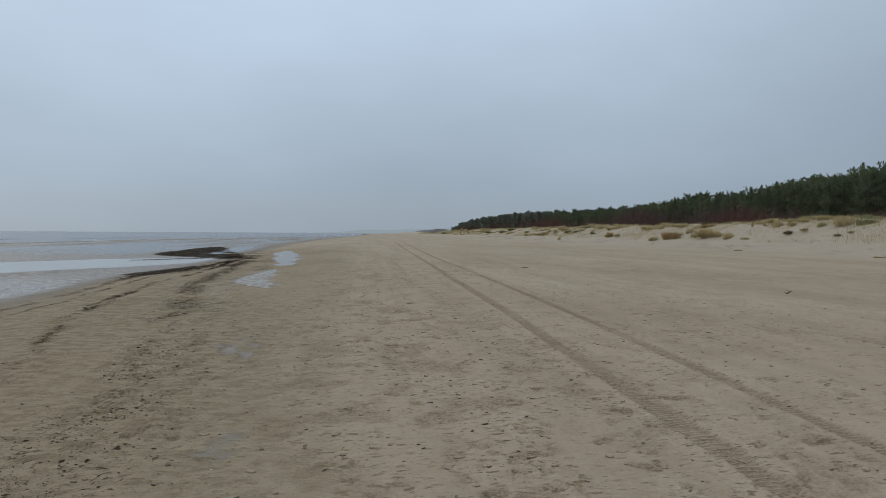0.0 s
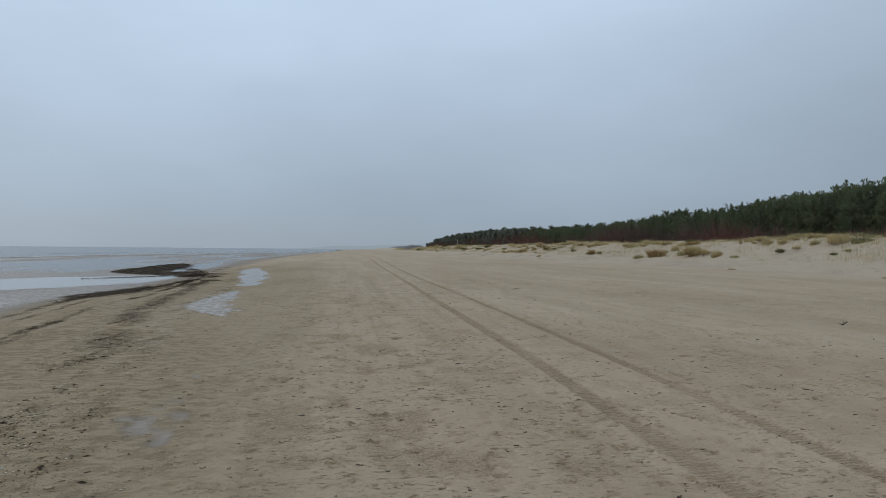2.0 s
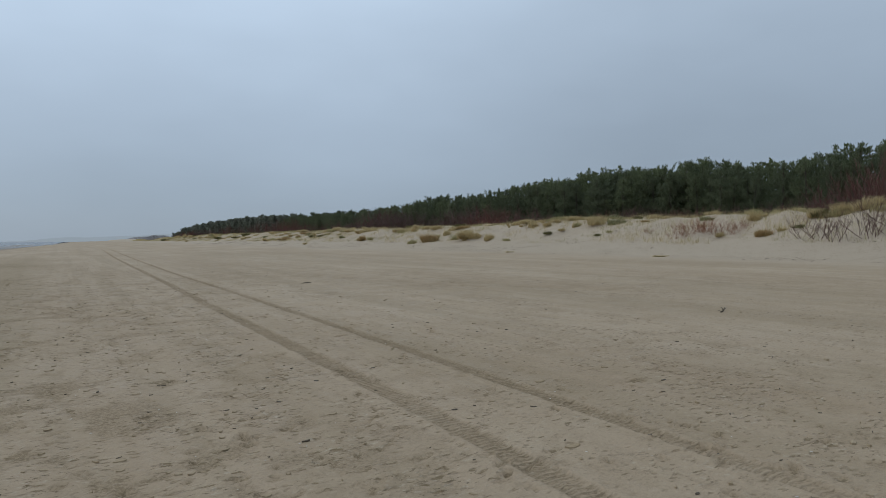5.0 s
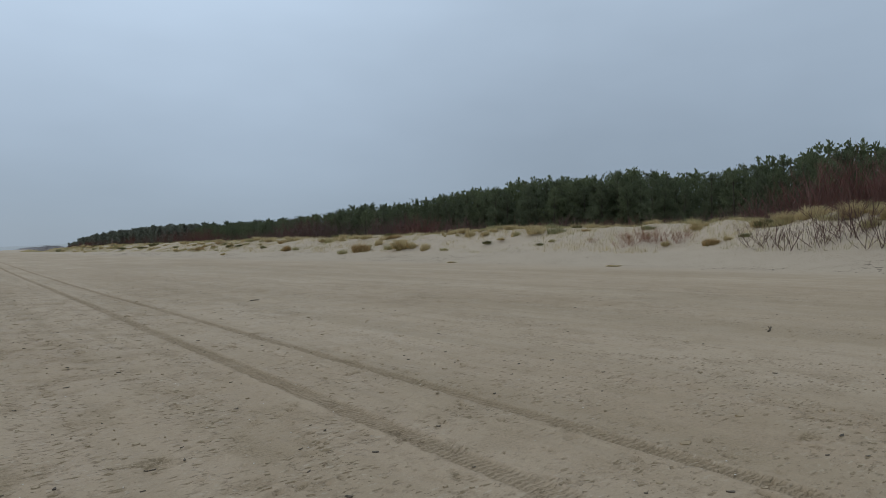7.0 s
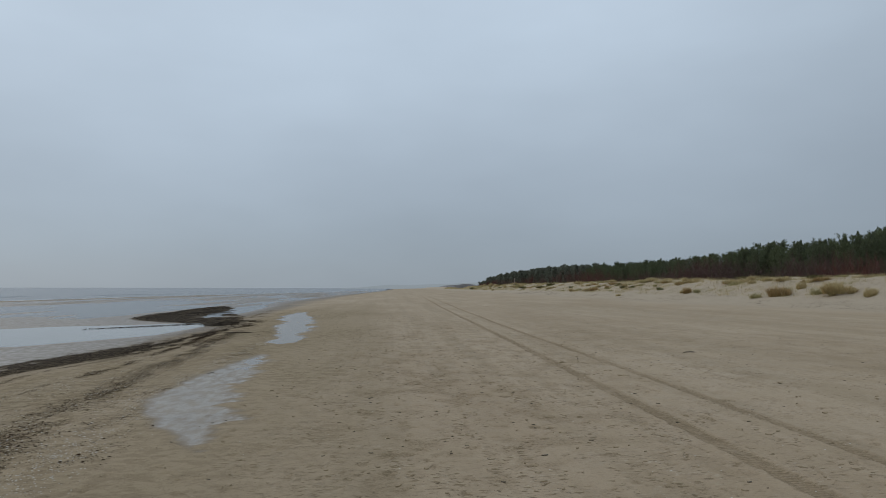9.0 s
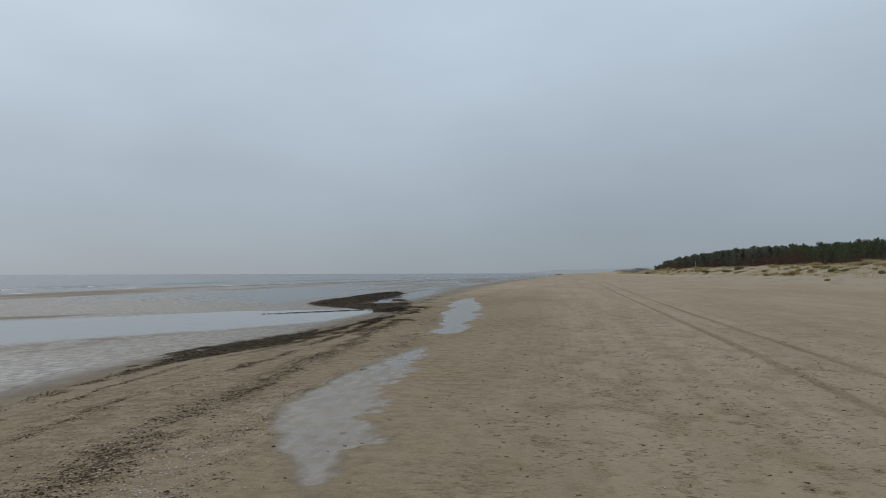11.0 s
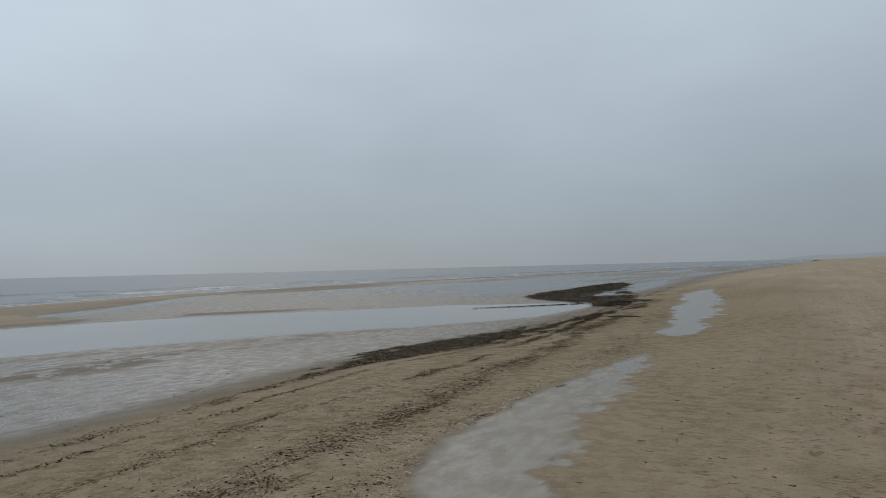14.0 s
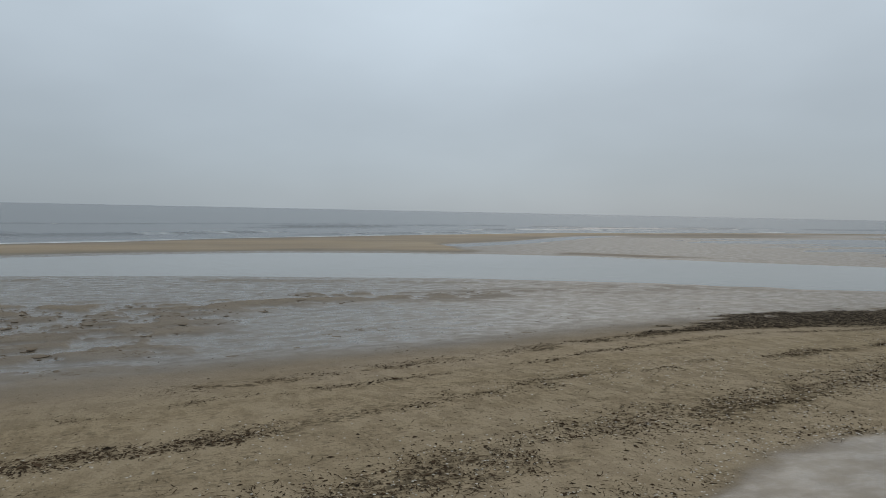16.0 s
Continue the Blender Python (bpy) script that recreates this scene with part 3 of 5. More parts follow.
def build_ground():
    xs = axis([(-4500, 500), (-300, 25), (-70, 2.5), (-48, 0.6), (-30, 0.3), (-16, 0.11), (-8, 0.075), (-5, 0.052), (-3, 0.043), (2.1, 0.043), (2.25, 0.030), (4.0, 0.030), (4.2, 0.043), (6.5, 0.06), (9, 0.12),
               (20, 0.3), (36, 0.4), (60, 1.5), (300, 25), (4500, 500)])
    ys = axis([(-4500, 500), (-200, 25), (-20, 2), (0, 0.2), (2, 0.038), (16, 0.042), (27, 0.11), (40, 0.2), (80, 0.5), (200, 4), (500, 25), (4500, 500)])
    X, Y = np.meshgrid(xs, ys)
    Z = ground_base(X, Y)
    churn_shade = np.zeros_like(Z)
    beach = smooth(X, -3.0, -1.4) * smooth(-X, -23, -15)
    near = smooth(-Y, -60, -30) * smooth(Y, -6, 0)
    # trampled, lightly uneven sand
    lane = 0.25 + 0.75 * gauss(X + 0.2, 3.2) + 0.35 * smooth(fbm(X * 0.35, Y * 0.12, 3, 51), 0.5, 0.68)
    rough = fbm(X * 3.1, Y * 2.4, 4, 53) - 0.5
    Z += beach * near * lane * rough * 0.036
    Z += 0.015 * (fbm(X * 2.8, Y * 1.2, 5, 55) - 0.5) * smooth(X, -7, -5) * smooth(-X, 0.5, 2.5)
    # hollows darker: their shade goes into this mask with the disturbed sand
    churn_shade += beach * near * lane * smooth(rough, -0.02, -0.20) * 0.35
    # footprints, paw prints and scuffs: short strings of dents, and patches of kicked-up sand
    dents, scuffs = [], []
    for _ in range(1500):
        px, py, way = R.normal(0.4, 3.0) if R.random() < 0.7 else R.uniform(-3, 13), 1.5 + 42 * R.random() ** 1.35, R.normal(1.5, 0.5)
        size = R.uniform(0.020, 0.042)
        for k in range(int(R.integers(1, 5))):
            dents.append((px + R.normal(0, 0.05), py + R.normal(0, 0.05), size * R.uniform(0.7, 1.3), R.uniform(0.010, 0.024), R.uniform(1.2, 2.3), R.normal(0, 0.5) + math.pi / 2 * (R.random() < 0.3)))
            px, py = px + math.cos(way) * R.uniform(0.12, 0.5), py + math.sin(way) * R.uniform(0.12, 0.5)
    for _ in range(190):
        scuffs.append((R.normal(0.8, 3.2), 2 + 38 * R.random() ** 1.3, R.uniform(0.05, 0.12), R.uniform(1.0, 1.9), R.normal(0, 0.4)))
    for px, py, r, depth, long, turn in dents:
        if px < -3.2:
            continue
        i0, i1 = np.searchsorted(xs, (px - 3.5 * r, px + 3.5 * r))
        j0, j1 = np.searchsorted(ys, (py - 3.5 * r, py + 3.5 * r))
        if i1 - i0 < 2 or j1 - j0 < 2:
            continue
        u, v = X[j0:j1, i0:i1] - px, Y[j0:j1, i0:i1] - py
        a, b = (u * math.cos(turn) + v * math.sin(turn)) / (r * long), (v * math.cos(turn) - u * math.sin(turn)) / r
        d = np.hypot(a, b)
        Z[j0:j1, i0:i1] += depth * (0.55 * gauss(d - 1.3, 0.35) - smooth(-d, -1.15, -0.5))
        # one side of each dent gets more: painted shade besides the broken sand
        churn_shade[j0:j1, i0:i1] += R.uniform(0.25, 1.0) * smooth(-d, -1.15, -0.4) * (0.35 + 0.65 * smooth(b, 0.8, -0.6))
    for px, py, r, long, turn in scuffs:
        if px < -2.2:
            continue
        i0, i1 = np.searchsorted(xs, (px - 2.2 * r, px + 2.2 * r))
        j0, j1 = np.searchsorted(ys, (py - 2.2 * r, py + 2.2 * r))
        if i1 - i0 < 2 or j1 - j0 < 2:
            continue
        u, v = X[j0:j1, i0:i1] - px, Y[j0:j1, i0:i1] - py
        d = np.hypot((u * math.cos(turn) + v * math.sin(turn)) / long, v * math.cos(turn) - u * math.sin(turn)) / r
        lump = fbm(X[j0:j1, i0:i1] * 11, Y[j0:j1, i0:i1] * 13, 3, 58) - 0.5
        inside = smooth(-d - 1.2 * lump, -1.0, -0.5)
        Z[j0:j1, i0:i1] += inside * (0.055 * lump + 0.004)
        # low spots of a scuff darker: shade painted along with kicked-up sand
        churn_shade[j0:j1, i0:i1] += R.uniform(0.4, 1.0) * inside * smooth(lump, 0.10, -0.10)
    # the quad bike's two tyre tracks
    tread, across = np.zeros_like(Z), np.zeros_like(Z)
    for k, xt in enumerate((x_track_a(Y), x_track_b(Y))):
        wide = 0.105 if k == 0 else 0.085
        u = (X - xt - 0.03 * (vnoise(Y * 0.3, 0.0 * Y, 60 + k) - 0.5)) / wide
        crumb = fbm(X * 9, Y * 8, 3, 62 + k)
        bed = smooth(-np.abs(u) + 0.9 * (crumb - 0.5), -1.15, -0.80)
        worn = 0.75 + 0.25 * smooth(vnoise(Y * 0.5, 0 * Y, 66 + k), 0.2, 0.6)
        Z += worn * (0.007 * gauss(np.abs(u) - 1.25, 0.3) + bed * (-0.014 + 0.008 * (crumb - 0.5)))
        tread = np.maximum(tread, bed * worn * (0.70 + 0.30 * smooth(crumb, 0.62, 0.40)) * smooth(-Y, -160, -60))
        across = np.where(np.abs(u) < 1.6, np.abs(u), across)
        churn_shade = churn_shade * (1 - 0.8 * bed)
    # fainter, older ruts beside them
    for off, s in ((0.55, 0.04), (1.9, 0.05), (2.9, 0.05), (-1.35, 0.05)):
        u = X - x_track_b(Y) - off - 0.05 * (vnoise(Y * 0.2, 0 * Y + off, 70) - 0.5)
        Z += 0.004 * gauss(u, s) * smooth(vnoise(Y * 0.35, 0 * Y + off, 71), 0.35, 0.65) * near
    GRID.update(xs=xs, ys=ys, z=Z)
    dune = smooth(X - dune_foot(Y) + 0.8 * (fbm(X * 0.3, Y * 0.2, 3, 75) - 0.5), -3.0, 1.0)
    # wetness by height over the water and in the puddles
    damp = (fbm(X * 0.5, Y * 0.18, 4, 77) - 0.5)
    over = Z - WATER
    wet = smooth(-over + 0.06 * damp, -0.10, -0.025) * (X < 0)
    belt = 0.9 * smooth(-X + 1.6 * damp - 0.9 * smooth(Y, 4, 14), -1.3, 2.2) * smooth(X, -10, -7) * smooth(-Y, -90, -40) * (0.7 + 0.3 * smooth(damp, -0.15, 0.2))
    pud = np.maximum(np.maximum(puddle_a(X, Y), puddle_b(X, Y)), puddle_n(X, Y) - 0.03)
    shine = smooth(pud + 0.22 * (fbm(X * 3.0, Y * 1.8, 4, 49) - 0.5), -0.10, 0.05)
    pud = smooth(pud, -0.17, 0.02)
    shine = shine * (1 - 0.35 * (Y < 12))
    wet = np.clip(np.maximum(wet, 0.8 * pud), 0, 1)
    film = np.clip(np.maximum((0.86 - 0.28 * smooth(Y, 18, 26)) * smooth(-over + 0.010 * (fbm(X * 1.3, Y * 0.6, 4, 79) - 0.5), -0.040, -0.010) * (X < -3), 0.80 * shine), 0, 1)
    # brown-black stain under the weed
    stain = np.zeros_like(Z)
    blot = 0.5 * fbm(X * 1.4, Y * 0.6, 4, 81) + 0.5 * fbm(X * 4.5, Y * 2.2, 4, 82)
    for f, s, a in ((x_line_a, 0.20, 0.85), (x_line_b, 0.20, 0.7), (x_line_c, 0.40, 0.7), (x_line_d, 0.28, 0.45), (x_line_b, 1.7, 0.4)):
        stain = np.maximum(stain, a * gauss(X - f(Y) - 0.5 * (blot - 0.5), s * (0.5 + 0.5 * smooth(Y, 9, 17))) * smooth(blot, 0.46, 0.57) * (Y < 60))
    stain = np.maximum(stain * (1 - pud), 0.95 * weed_mat(X, Y))
    trod = np.maximum(beach * np.clip(0.30 + 0.85 * lane, 0, 1), 0.4 * belt * (1 - wet)) * smooth(-Y, -120, -30)
    trod = np.maximum(trod, 0.75 * dune * smooth(-Y, -140, -80))
    ob = sheet("ground", xs, ys, Z, SAND, dict(churn_shade=np.clip(churn_shade, 0, 0.9), tread=np.clip(tread, 0, 1), across=across, dune=dune, wet=wet, film=film, damp=np.clip(np.maximum(belt, smooth(over, 0.020, 0.030) * (X < x_line_a(Y) - 1.6) * (X > pool_near(Y) - 1) * (Y < 42)), 0, 1), trod=trod, stain=np.clip(stain, 0, 1)))
    tagged(ob, "grey-tan beach sand, trampled and damp, rising to pale dunes", "beach", kind="structure")


def weed_mat(x, y):
    """Where rotting weed lies thick: a tongue round the pool's end and a patch beside it."""
    n = fbm(x * 0.8, y * 0.28, 5, 83) - 0.5
    torn = fbm(x * 4.5, y * 1.5, 5, 85) - 0.5
    spine = np.interp(y, (38, 42, 45, 48, 53, 60, 70, 75), (-7.7, -9.3, -11.4, -12.3, -13.5, -14.6, -16.2, -17))
    tongue = np.interp(y, (37, 39, 42, 45, 48, 53, 60, 70, 76), (-0.6, 0.3, 1.3, 2.7, 3.4, 3.0, 2.0, 0.8, -1.0)) - np.abs(x - spine)
    near = np.interp(y, (21.5, 23.5, 25.5, 27, 30, 35, 40, 43), (-0.3, 0.35, 0.85, 0.75, 0.38, 0.28, 0.27, 0.0)) - np.abs(x - np.interp(y, (22, 24.5, 26, 28, 30, 34, 38, 42), (-8.3, -8.3, -8.15, -7.95, -7.7, -7.35, -7.55, -8.3)))
    m = smooth(tongue + 1.7 * n, -0.1, 0.5) * (y < 77) * (y > 36.5)
    m = m * (1 - 0.80 * smooth(n, -0.06, 0.08) * smooth(x, -13.2, -11.4) * smooth(y, 46.5, 50))
    return np.maximum(m, smooth(near + 0.8 * n + 1.6 * torn, -0.02, 0.24) * (y < 44) * (y > 21))


def build_water():
    xs = axis([(-4500, 450), (-300, 20), (-80, 1.2), (-60, 0.22), (-50, 0.25), (-30, 0.5), (-6.5, 0.8)])
    ys = axis([(-4500, 450), (-200, 20), (-10, 1.0), (60, 0.8), (150, 3), (400, 20), (4500, 450)])
    X, Y = np.meshgrid(xs, ys)
    out = shore(Y) - X
    Z = np.full_like(X, WATER)
    foam = np.zeros_like(X)
    deep = smooth(out, 1.0, 10)
    Z += deep * 0.05 * (fbm(X * 0.35, Y * 0.07, 4, 91) - 0.5)
    for k, (d, hgt) in enumerate(((3.0, 0.10), (7.5, 0.15), (13, 0.22), (17.5, 0.18), (23, 0.14), (31, 0.10))):
        line = d + 2.4 * (fbm(Y * 0.045, 0 * Y, 3, 93 + k) - 0.5)
        broken = smooth(vnoise(Y * 0.06, 0 * Y, 103 + k), 0.42, 0.66)
        u = out - line
        Z += hgt * broken * gauss(u, 0.42)
        foam = np.maximum(foam, broken * gauss(u + 0.45, 0.35 if k < 2 else 0.2) * smooth(fbm(X * 1.2, Y * 0.3, 4, 113 + k), 0.50, 0.62) * (0.55 if k < 2 else 0.10))
    wash = gauss(out - 0.5 - 1.2 * (fbm(Y * 0.12, 0 * Y, 3, 121) - 0.5), 0.5) * smooth(fbm(X * 0.9, Y * 0.22, 4, 123), 0.40, 0.55)
    foam = np.clip(np.maximum(foam, wash), 0, 1) * smooth(-np.abs(Y), -900, -300)
    cx, cy = (X[:-1, :-1] + X[1:, 1:]) / 2, (Y[:-1, :-1] + Y[1:, 1:]) / 2
    pool = (cx > -28.5) & (cy < 44) & (cy > -120)
    tagged(sheet("sea", xs, ys, Z, SEA, dict(foam=foam), keep=~pool), "calm grey sea with low breaking ripples along the bar", "sea", kind="structure")
    tagged(sheet("tidal_pool", xs, ys, np.full_like(X, WATER), POOL, dict(foam=foam * 0), keep=pool), "still shallow tidal pool mirroring the sky", "pool", kind="structure")
    for label, f, x0, x1, y0, y1, down in (("shallow elongated puddle on damp sand beside shells", puddle_a, -4.9, -1.9, 21.6, 26.2, 0.0112),
                                     ("narrow rain puddle near the weed", puddle_b, -8.4, -2.6, 27.8, 58, 0.0082)):
        px, py = np.arange(x0, x1, 0.05), np.arange(y0, y1, 0.08)
        PX, PY = np.meshgrid(px, py)
        m = smooth(f(PX, PY), -0.10, 0.16)
        base = ground_base(PX, PY) + 0.012 * m
        level = base - down - 0.006 * smooth(-PY, -y0 - 1.4, -y0 - 0.3)
        c = (m[:-1, :-1] + m[1:, 1:]) / 2
        tagged(sheet("puddle", px, py, level, FILM, dict(foam=m * 0), keep=c > 0.2), label, "puddle", "puddles")


build_ground()
build_water()


# ---- things washed up on the beach ----
def strand(s, x, y, z, n, length, width, turn):
    """One flat curled ribbon of weed."""
    pts = []
    for i in range(n + 1):
        t = i / n
        pts.append((x, y, z + width * 0.8 * math.sin(math.pi * t) + R.uniform(0, 0.3) * width))
        turn += R.normal(0, 0.5)
        x, y = x + math.cos(turn) * length / n, y + math.sin(turn) * length / n
    k = len(s.v)
    for i, (a, b, c) in enumerate(pts):
        w = width * (1 - 0.6 * abs(2 * i / n - 1))
        s.v += [(a + w * math.sin(turn), b - w * math.cos(turn), c), (a - w * math.sin(turn), b + w * math.cos(turn), c + w * 0.4)]
    s.f += [(k + 2 * i, k + 2 * i + 1, k + 2 * i + 3, k + 2 * i + 2) for i in range(n)]


def flake(s, x, y, z, size, turn):
    """A torn scrap of weed, lying crooked."""
    c, d, k = math.cos(turn), math.sin(turn), len(s.v)
    a, b = size, size * R.uniform(0.25, 0.6)
    for u, v, w in ((-a, -b * 0.4, 0), (a * 0.1, -b, 0.3), (a, b * 0.3, 0.1), (-a * 0.2, b, 0.6)):
        s.v.append((x + u * c - v * d, y + u * d + v * c, z + w * b * R.uniform(0.3, 1.2)))
    s.f.append((k, k + 1, k + 2, k + 3))


def scatter(count, spread, line, y0, y1, seed, bias=1.0, cover=0.5):
    """Places along a drift line, in drifts."""
    ys = y0 + (y1 - y0) * R.random(count) ** bias
    xs = line(ys) + R.normal(0, spread, count) * (0.75 + 0.25 * smooth(ys, 9, 17)) + 0.32 * (fbm(ys * 0.8, 0 * ys, 3, seed) - 0.5)
    ok = 0.5 * fbm(xs * 1.2, ys * 0.55, 3, seed + 1) + 0.5 * fbm(xs * 4.0, ys * 2.4, 3, seed + 2) > cover + R.normal(0, 0.03, count)
    ok &= np.maximum(puddle_a(xs, ys), puddle_b(xs, ys)) < -0.05
    xs, ys = xs[ok], ys[ok]
    return np.stack([xs, ys, ground_base(xs, ys)], -1)


def weed_lines():
    for label, line, spread, y0, y1, count, cover in (
            ("thin line of dark weed at the water's edge", x_line_a, 0.10, 4, 45, 22000, 0.45),
            ("broken drift line of brown weed on sand", x_line_b, 0.10, 3, 36, 40000, 0.478),
            ("wide drift line of brown weed and reed bits", x_line_c, 0.25, 2, 44, 72000, 0.488),
            ("thin brown thread of weed above the water's edge", lambda v: x_line_a(v) + 0.6, 0.05, 6, 34, 11000, 0.48),
            ("sparse weed among shells beside the puddle", x_line_d, 0.24, 2, 34, 24000, 0.51),
            ("fine dark crumbs of weed strewn between the lines", lambda v: x_line_b(v) + 0.2, 1.3, 2, 40, 42000, 0.485)):
        s = Shape()
        for x, y, z in scatter(count, spread, line, y0, y1, 200 + len(label), 1.25, cover):
            if R.random() > 0.22 + 0.78 * smooth(np.array(y), 6, 16):
                continue
            far = 1.0 + max(0, y - 24) * 0.03
            if R.random() < 0.75:
                flake(s, x, y, z + 0.002, R.uniform(0.004, 0.012) * far * math.exp(R.normal(0, 0.45)) * (0.6 if label.startswith("fine") else 1.0), R.uniform(0, 6.3))
            else:
                strand(s, x, y, z + 0.001, 3, R.uniform(0.02, 0.10) * far, R.uniform(0.0012, 0.0035) * far, R.normal(math.pi / 2, 1.1))
        tagged(part("seaweed_wrack", s, WEED, flat=True), label, "seaweed", "drift lines", "stuff")


def weed_mats():
    s = Shape()
    for x0, x1, y0, y1, count, size in ((-18, -6.5, 38, 77, 15000, 1.3), (-9.2, -6.4, 21, 44, 15000, 0.55)):
        xs, ys = R.uniform(x0, x1, count), R.uniform(y0, y1, count)
        ok = weed_mat(xs, ys) > R.uniform(0.25, 0.9, count)
        xs, ys = xs[ok], ys[ok]
        zs = np.maximum(ground_base(xs, ys), WATER) + 0.012 * fbm(xs, ys, 3, 231)
        for x, y, z in zip(xs, ys, zs):
            strand(s, x, y, z, 3, R.uniform(0.08, 0.26) * size, R.uniform(0.008, 0.020) * size, R.normal(math.pi / 2, 1.0))
    tagged(part("seaweed_mat", s, WEED_BLACK, flat=True), "thick black mat of rotting weed round the pool's end", "seaweed", "drift lines", "stuff")


def floating_weed():
    s = Shape()
    for _ in range(480):
        t = R.random() ** 0.8
        x, y = -13.6 + 3.4 * t + R.normal(0, 0.05), 38.0 + 3.7 * t + R.normal(0, 0.10)
        strand(s, x, y, WATER + 0.004, 2, R.uniform(0.06, 0.2), R.uniform(0.008, 0.02), R.normal(0.82, 0.5))
    tagged(part("floating_weed", s, WEED_BLACK, flat=True), "thin dark line of weed afloat on the pool", "seaweed", "drift lines", "stuff")


floating_weed()


def shells():
    s = Shape()
    places = np.concatenate([scatter(5600, 0.20, x_line_d, 8, 32, 241, 1.0, 0.475), scatter(4000, 0.35, x_line_c, 6, 30, 243, 1.0, 0.475),
                             scatter(1600, 0.30, x_line_b, 8, 26, 245, 1.0, 0.45), scatter(500, 1.6, x_line_c, 2, 30, 247, 1.0, 0.3),
                             scatter(700, 2.4, x_track_a, 2, 30, 249, 1.2, 0.3)])
    for x, y, z in places:
        if y < 12 and R.random() < 0.6:
            continue
        r, t, h = R.uniform(0.003, 0.010), R.uniform(0, 6.3), R.uniform(0.003, 0.007)
        ring = [(x + r * math.cos(t + a) * (1.25 if a % 2 < 1 else 0.9), y + r * math.sin(t + a), z + 0.001) for a in (0, 1.05, 2.1, 3.14, 4.2, 5.2)]
        s.add(ring + [(x, y, z + h)], [(i, (i + 1) % 6, 6) for i in range(6)])
    tagged(part("shell_litter", s, SHELL), "small broken white shells scattered along the drift lines", "shells", kind="stuff")


def chip_shape(s, x, y, z, a, b, h, turn):
    """A thin curled flake of bark or wood, lying flat."""
    c, d = math.cos(turn), math.sin(turn)
    ring = []
    for i in range(7):
        t = 2 * math.pi * i / 7
        u, v = a * math.cos(t) * R.uniform(0.8, 1.1), b * math.sin(t) * R.uniform(0.8, 1.1)
        ring.append((x + u * c - v * d, y + u * d + v * c, z + h * (0.35 + 1.3 * (u / a) ** 2)))
    low = [(p[0], p[1], z - 0.004) for p in ring]
    s.add(ring + low + [(x, y, z + h * 0.9)], [(i, (i + 1) % 7, 14) for i in range(7)] + [(i + 7, (i + 1) % 7 + 7, (i + 1) % 7, i) for i in range(7)])


def chips():
    """Single flakes of driftwood and bark on the open sand, and their crumbs."""
    spots = [(0.68, 8.17), (1.68, 11.13), (6.56, 9.71), (1.45, 16.3), (3.88, 17.5), (-0.2, 3.1), (0.55, 3.0), (0.95, 3.9), (1.35, 6.4), (0.15, 6.1), (1.75, 7.4), (2.05, 5.1),
             (-0.3, 9.4), (0.9, 12.4), (-0.6, 12.9), (1.9, 13.6), (5.1, 13.2), (5.9, 15.8), (7.2, 19.0), (8.4, 21.5), (4.6, 20.2), (1.1, 19.7), (-0.9, 18.6), (0.3, 22.2), (9.8, 16.4), (11.2, 19.5), (7.4, 28.0), (10.6, 30.5), (13.6, 13.8), (12.6, 24.2)]
    spots += [(R.uniform(-1.2, 7.5), 2.5 + 20 * R.random()) for _ in range(46)]
    for x, y in spots:
        s = Shape()
        a = R.uniform(0.016, 0.036)
        chip_shape(s, 0, 0, 0, a, a * R.uniform(0.3, 0.55), R.uniform(0.002, 0.005), R.normal(0, 0.5))
        ob = part("driftwood_chip", s, CHIP, flat=True)
        ob.location = (x, y, ground_z(x, y) + 0.003)
        tagged(ob, "dark curled flake of driftwood on bare sand", "driftwood", "flakes on the sand")
    s = Shape()
    for _ in range(1500):
        x, y = R.normal(1.0, 3.0), 2 + 30 * R.random() ** 1.2
        if x < -2.6 or abs(x - 2.6) < 0.2:
            continue
        a, turn = 0.017 * math.exp(R.normal(0, 0.45)), R.normal(0, 0.6)
        chip_shape(s, x, y, ground_z(x, y) + 0.002, a, a * R.uniform(0.35, 0.7), R.uniform(0.003, 0.009), turn)
    tagged(part("sand_flakes", s, CRUST, flat=True), "curled flakes of broken damp sand crust", "sand", kind="stuff")
    s = Shape()
    for _ in range(1500):
        x, y = R.uniform(-3, 14), 2 + 45 * R.random() ** 1.3
        if R.random() > 0.35 + 0.65 * math.exp(-((x - 0.5) / 3) ** 2):
            continue
        a = R.uniform(0.006, 0.020) * (1 + y * 0.010)
        chip_shape(s, x, y, ground_z(x, y) + 0.002, a, a * R.uniform(0.3, 0.6), R.uniform(0.002, 0.005), R.normal(0, 0.6))
    tagged(part("wood_crumbs", s, CHIP, flat=True), "dark crumbs of bark and leaf scattered over the sand", "debris", kind="stuff")
    s = Shape()
    for _ in range(7500):
        y = 8 + 150 * R.random() ** 1.3
        x = float(dune_foot(y)) + R.choice((0.4, 1.5, 3.0, 5.5), p=(0.3, 0.35, 0.2, 0.15)) + R.normal(0, 0.45)
        if fbm(np.array([x * 0.5]), np.array([y * 0.25]), 3, 255)[0] < 0.50:
            continue
        a = 0.024 * math.exp(R.normal(0, 0.6)) * (1 + y * 0.006)
        chip_shape(s, x, y, ground_z(x, y) + 0.004, a, a * R.uniform(0.3, 0.6), R.uniform(0.002, 0.006), R.normal(1.5, 0.8))
    tagged(part("wood_crumbs", s, CHIP, flat=True), "dark drift litter strewn along the foot of the dune", "debris", kind="stuff")


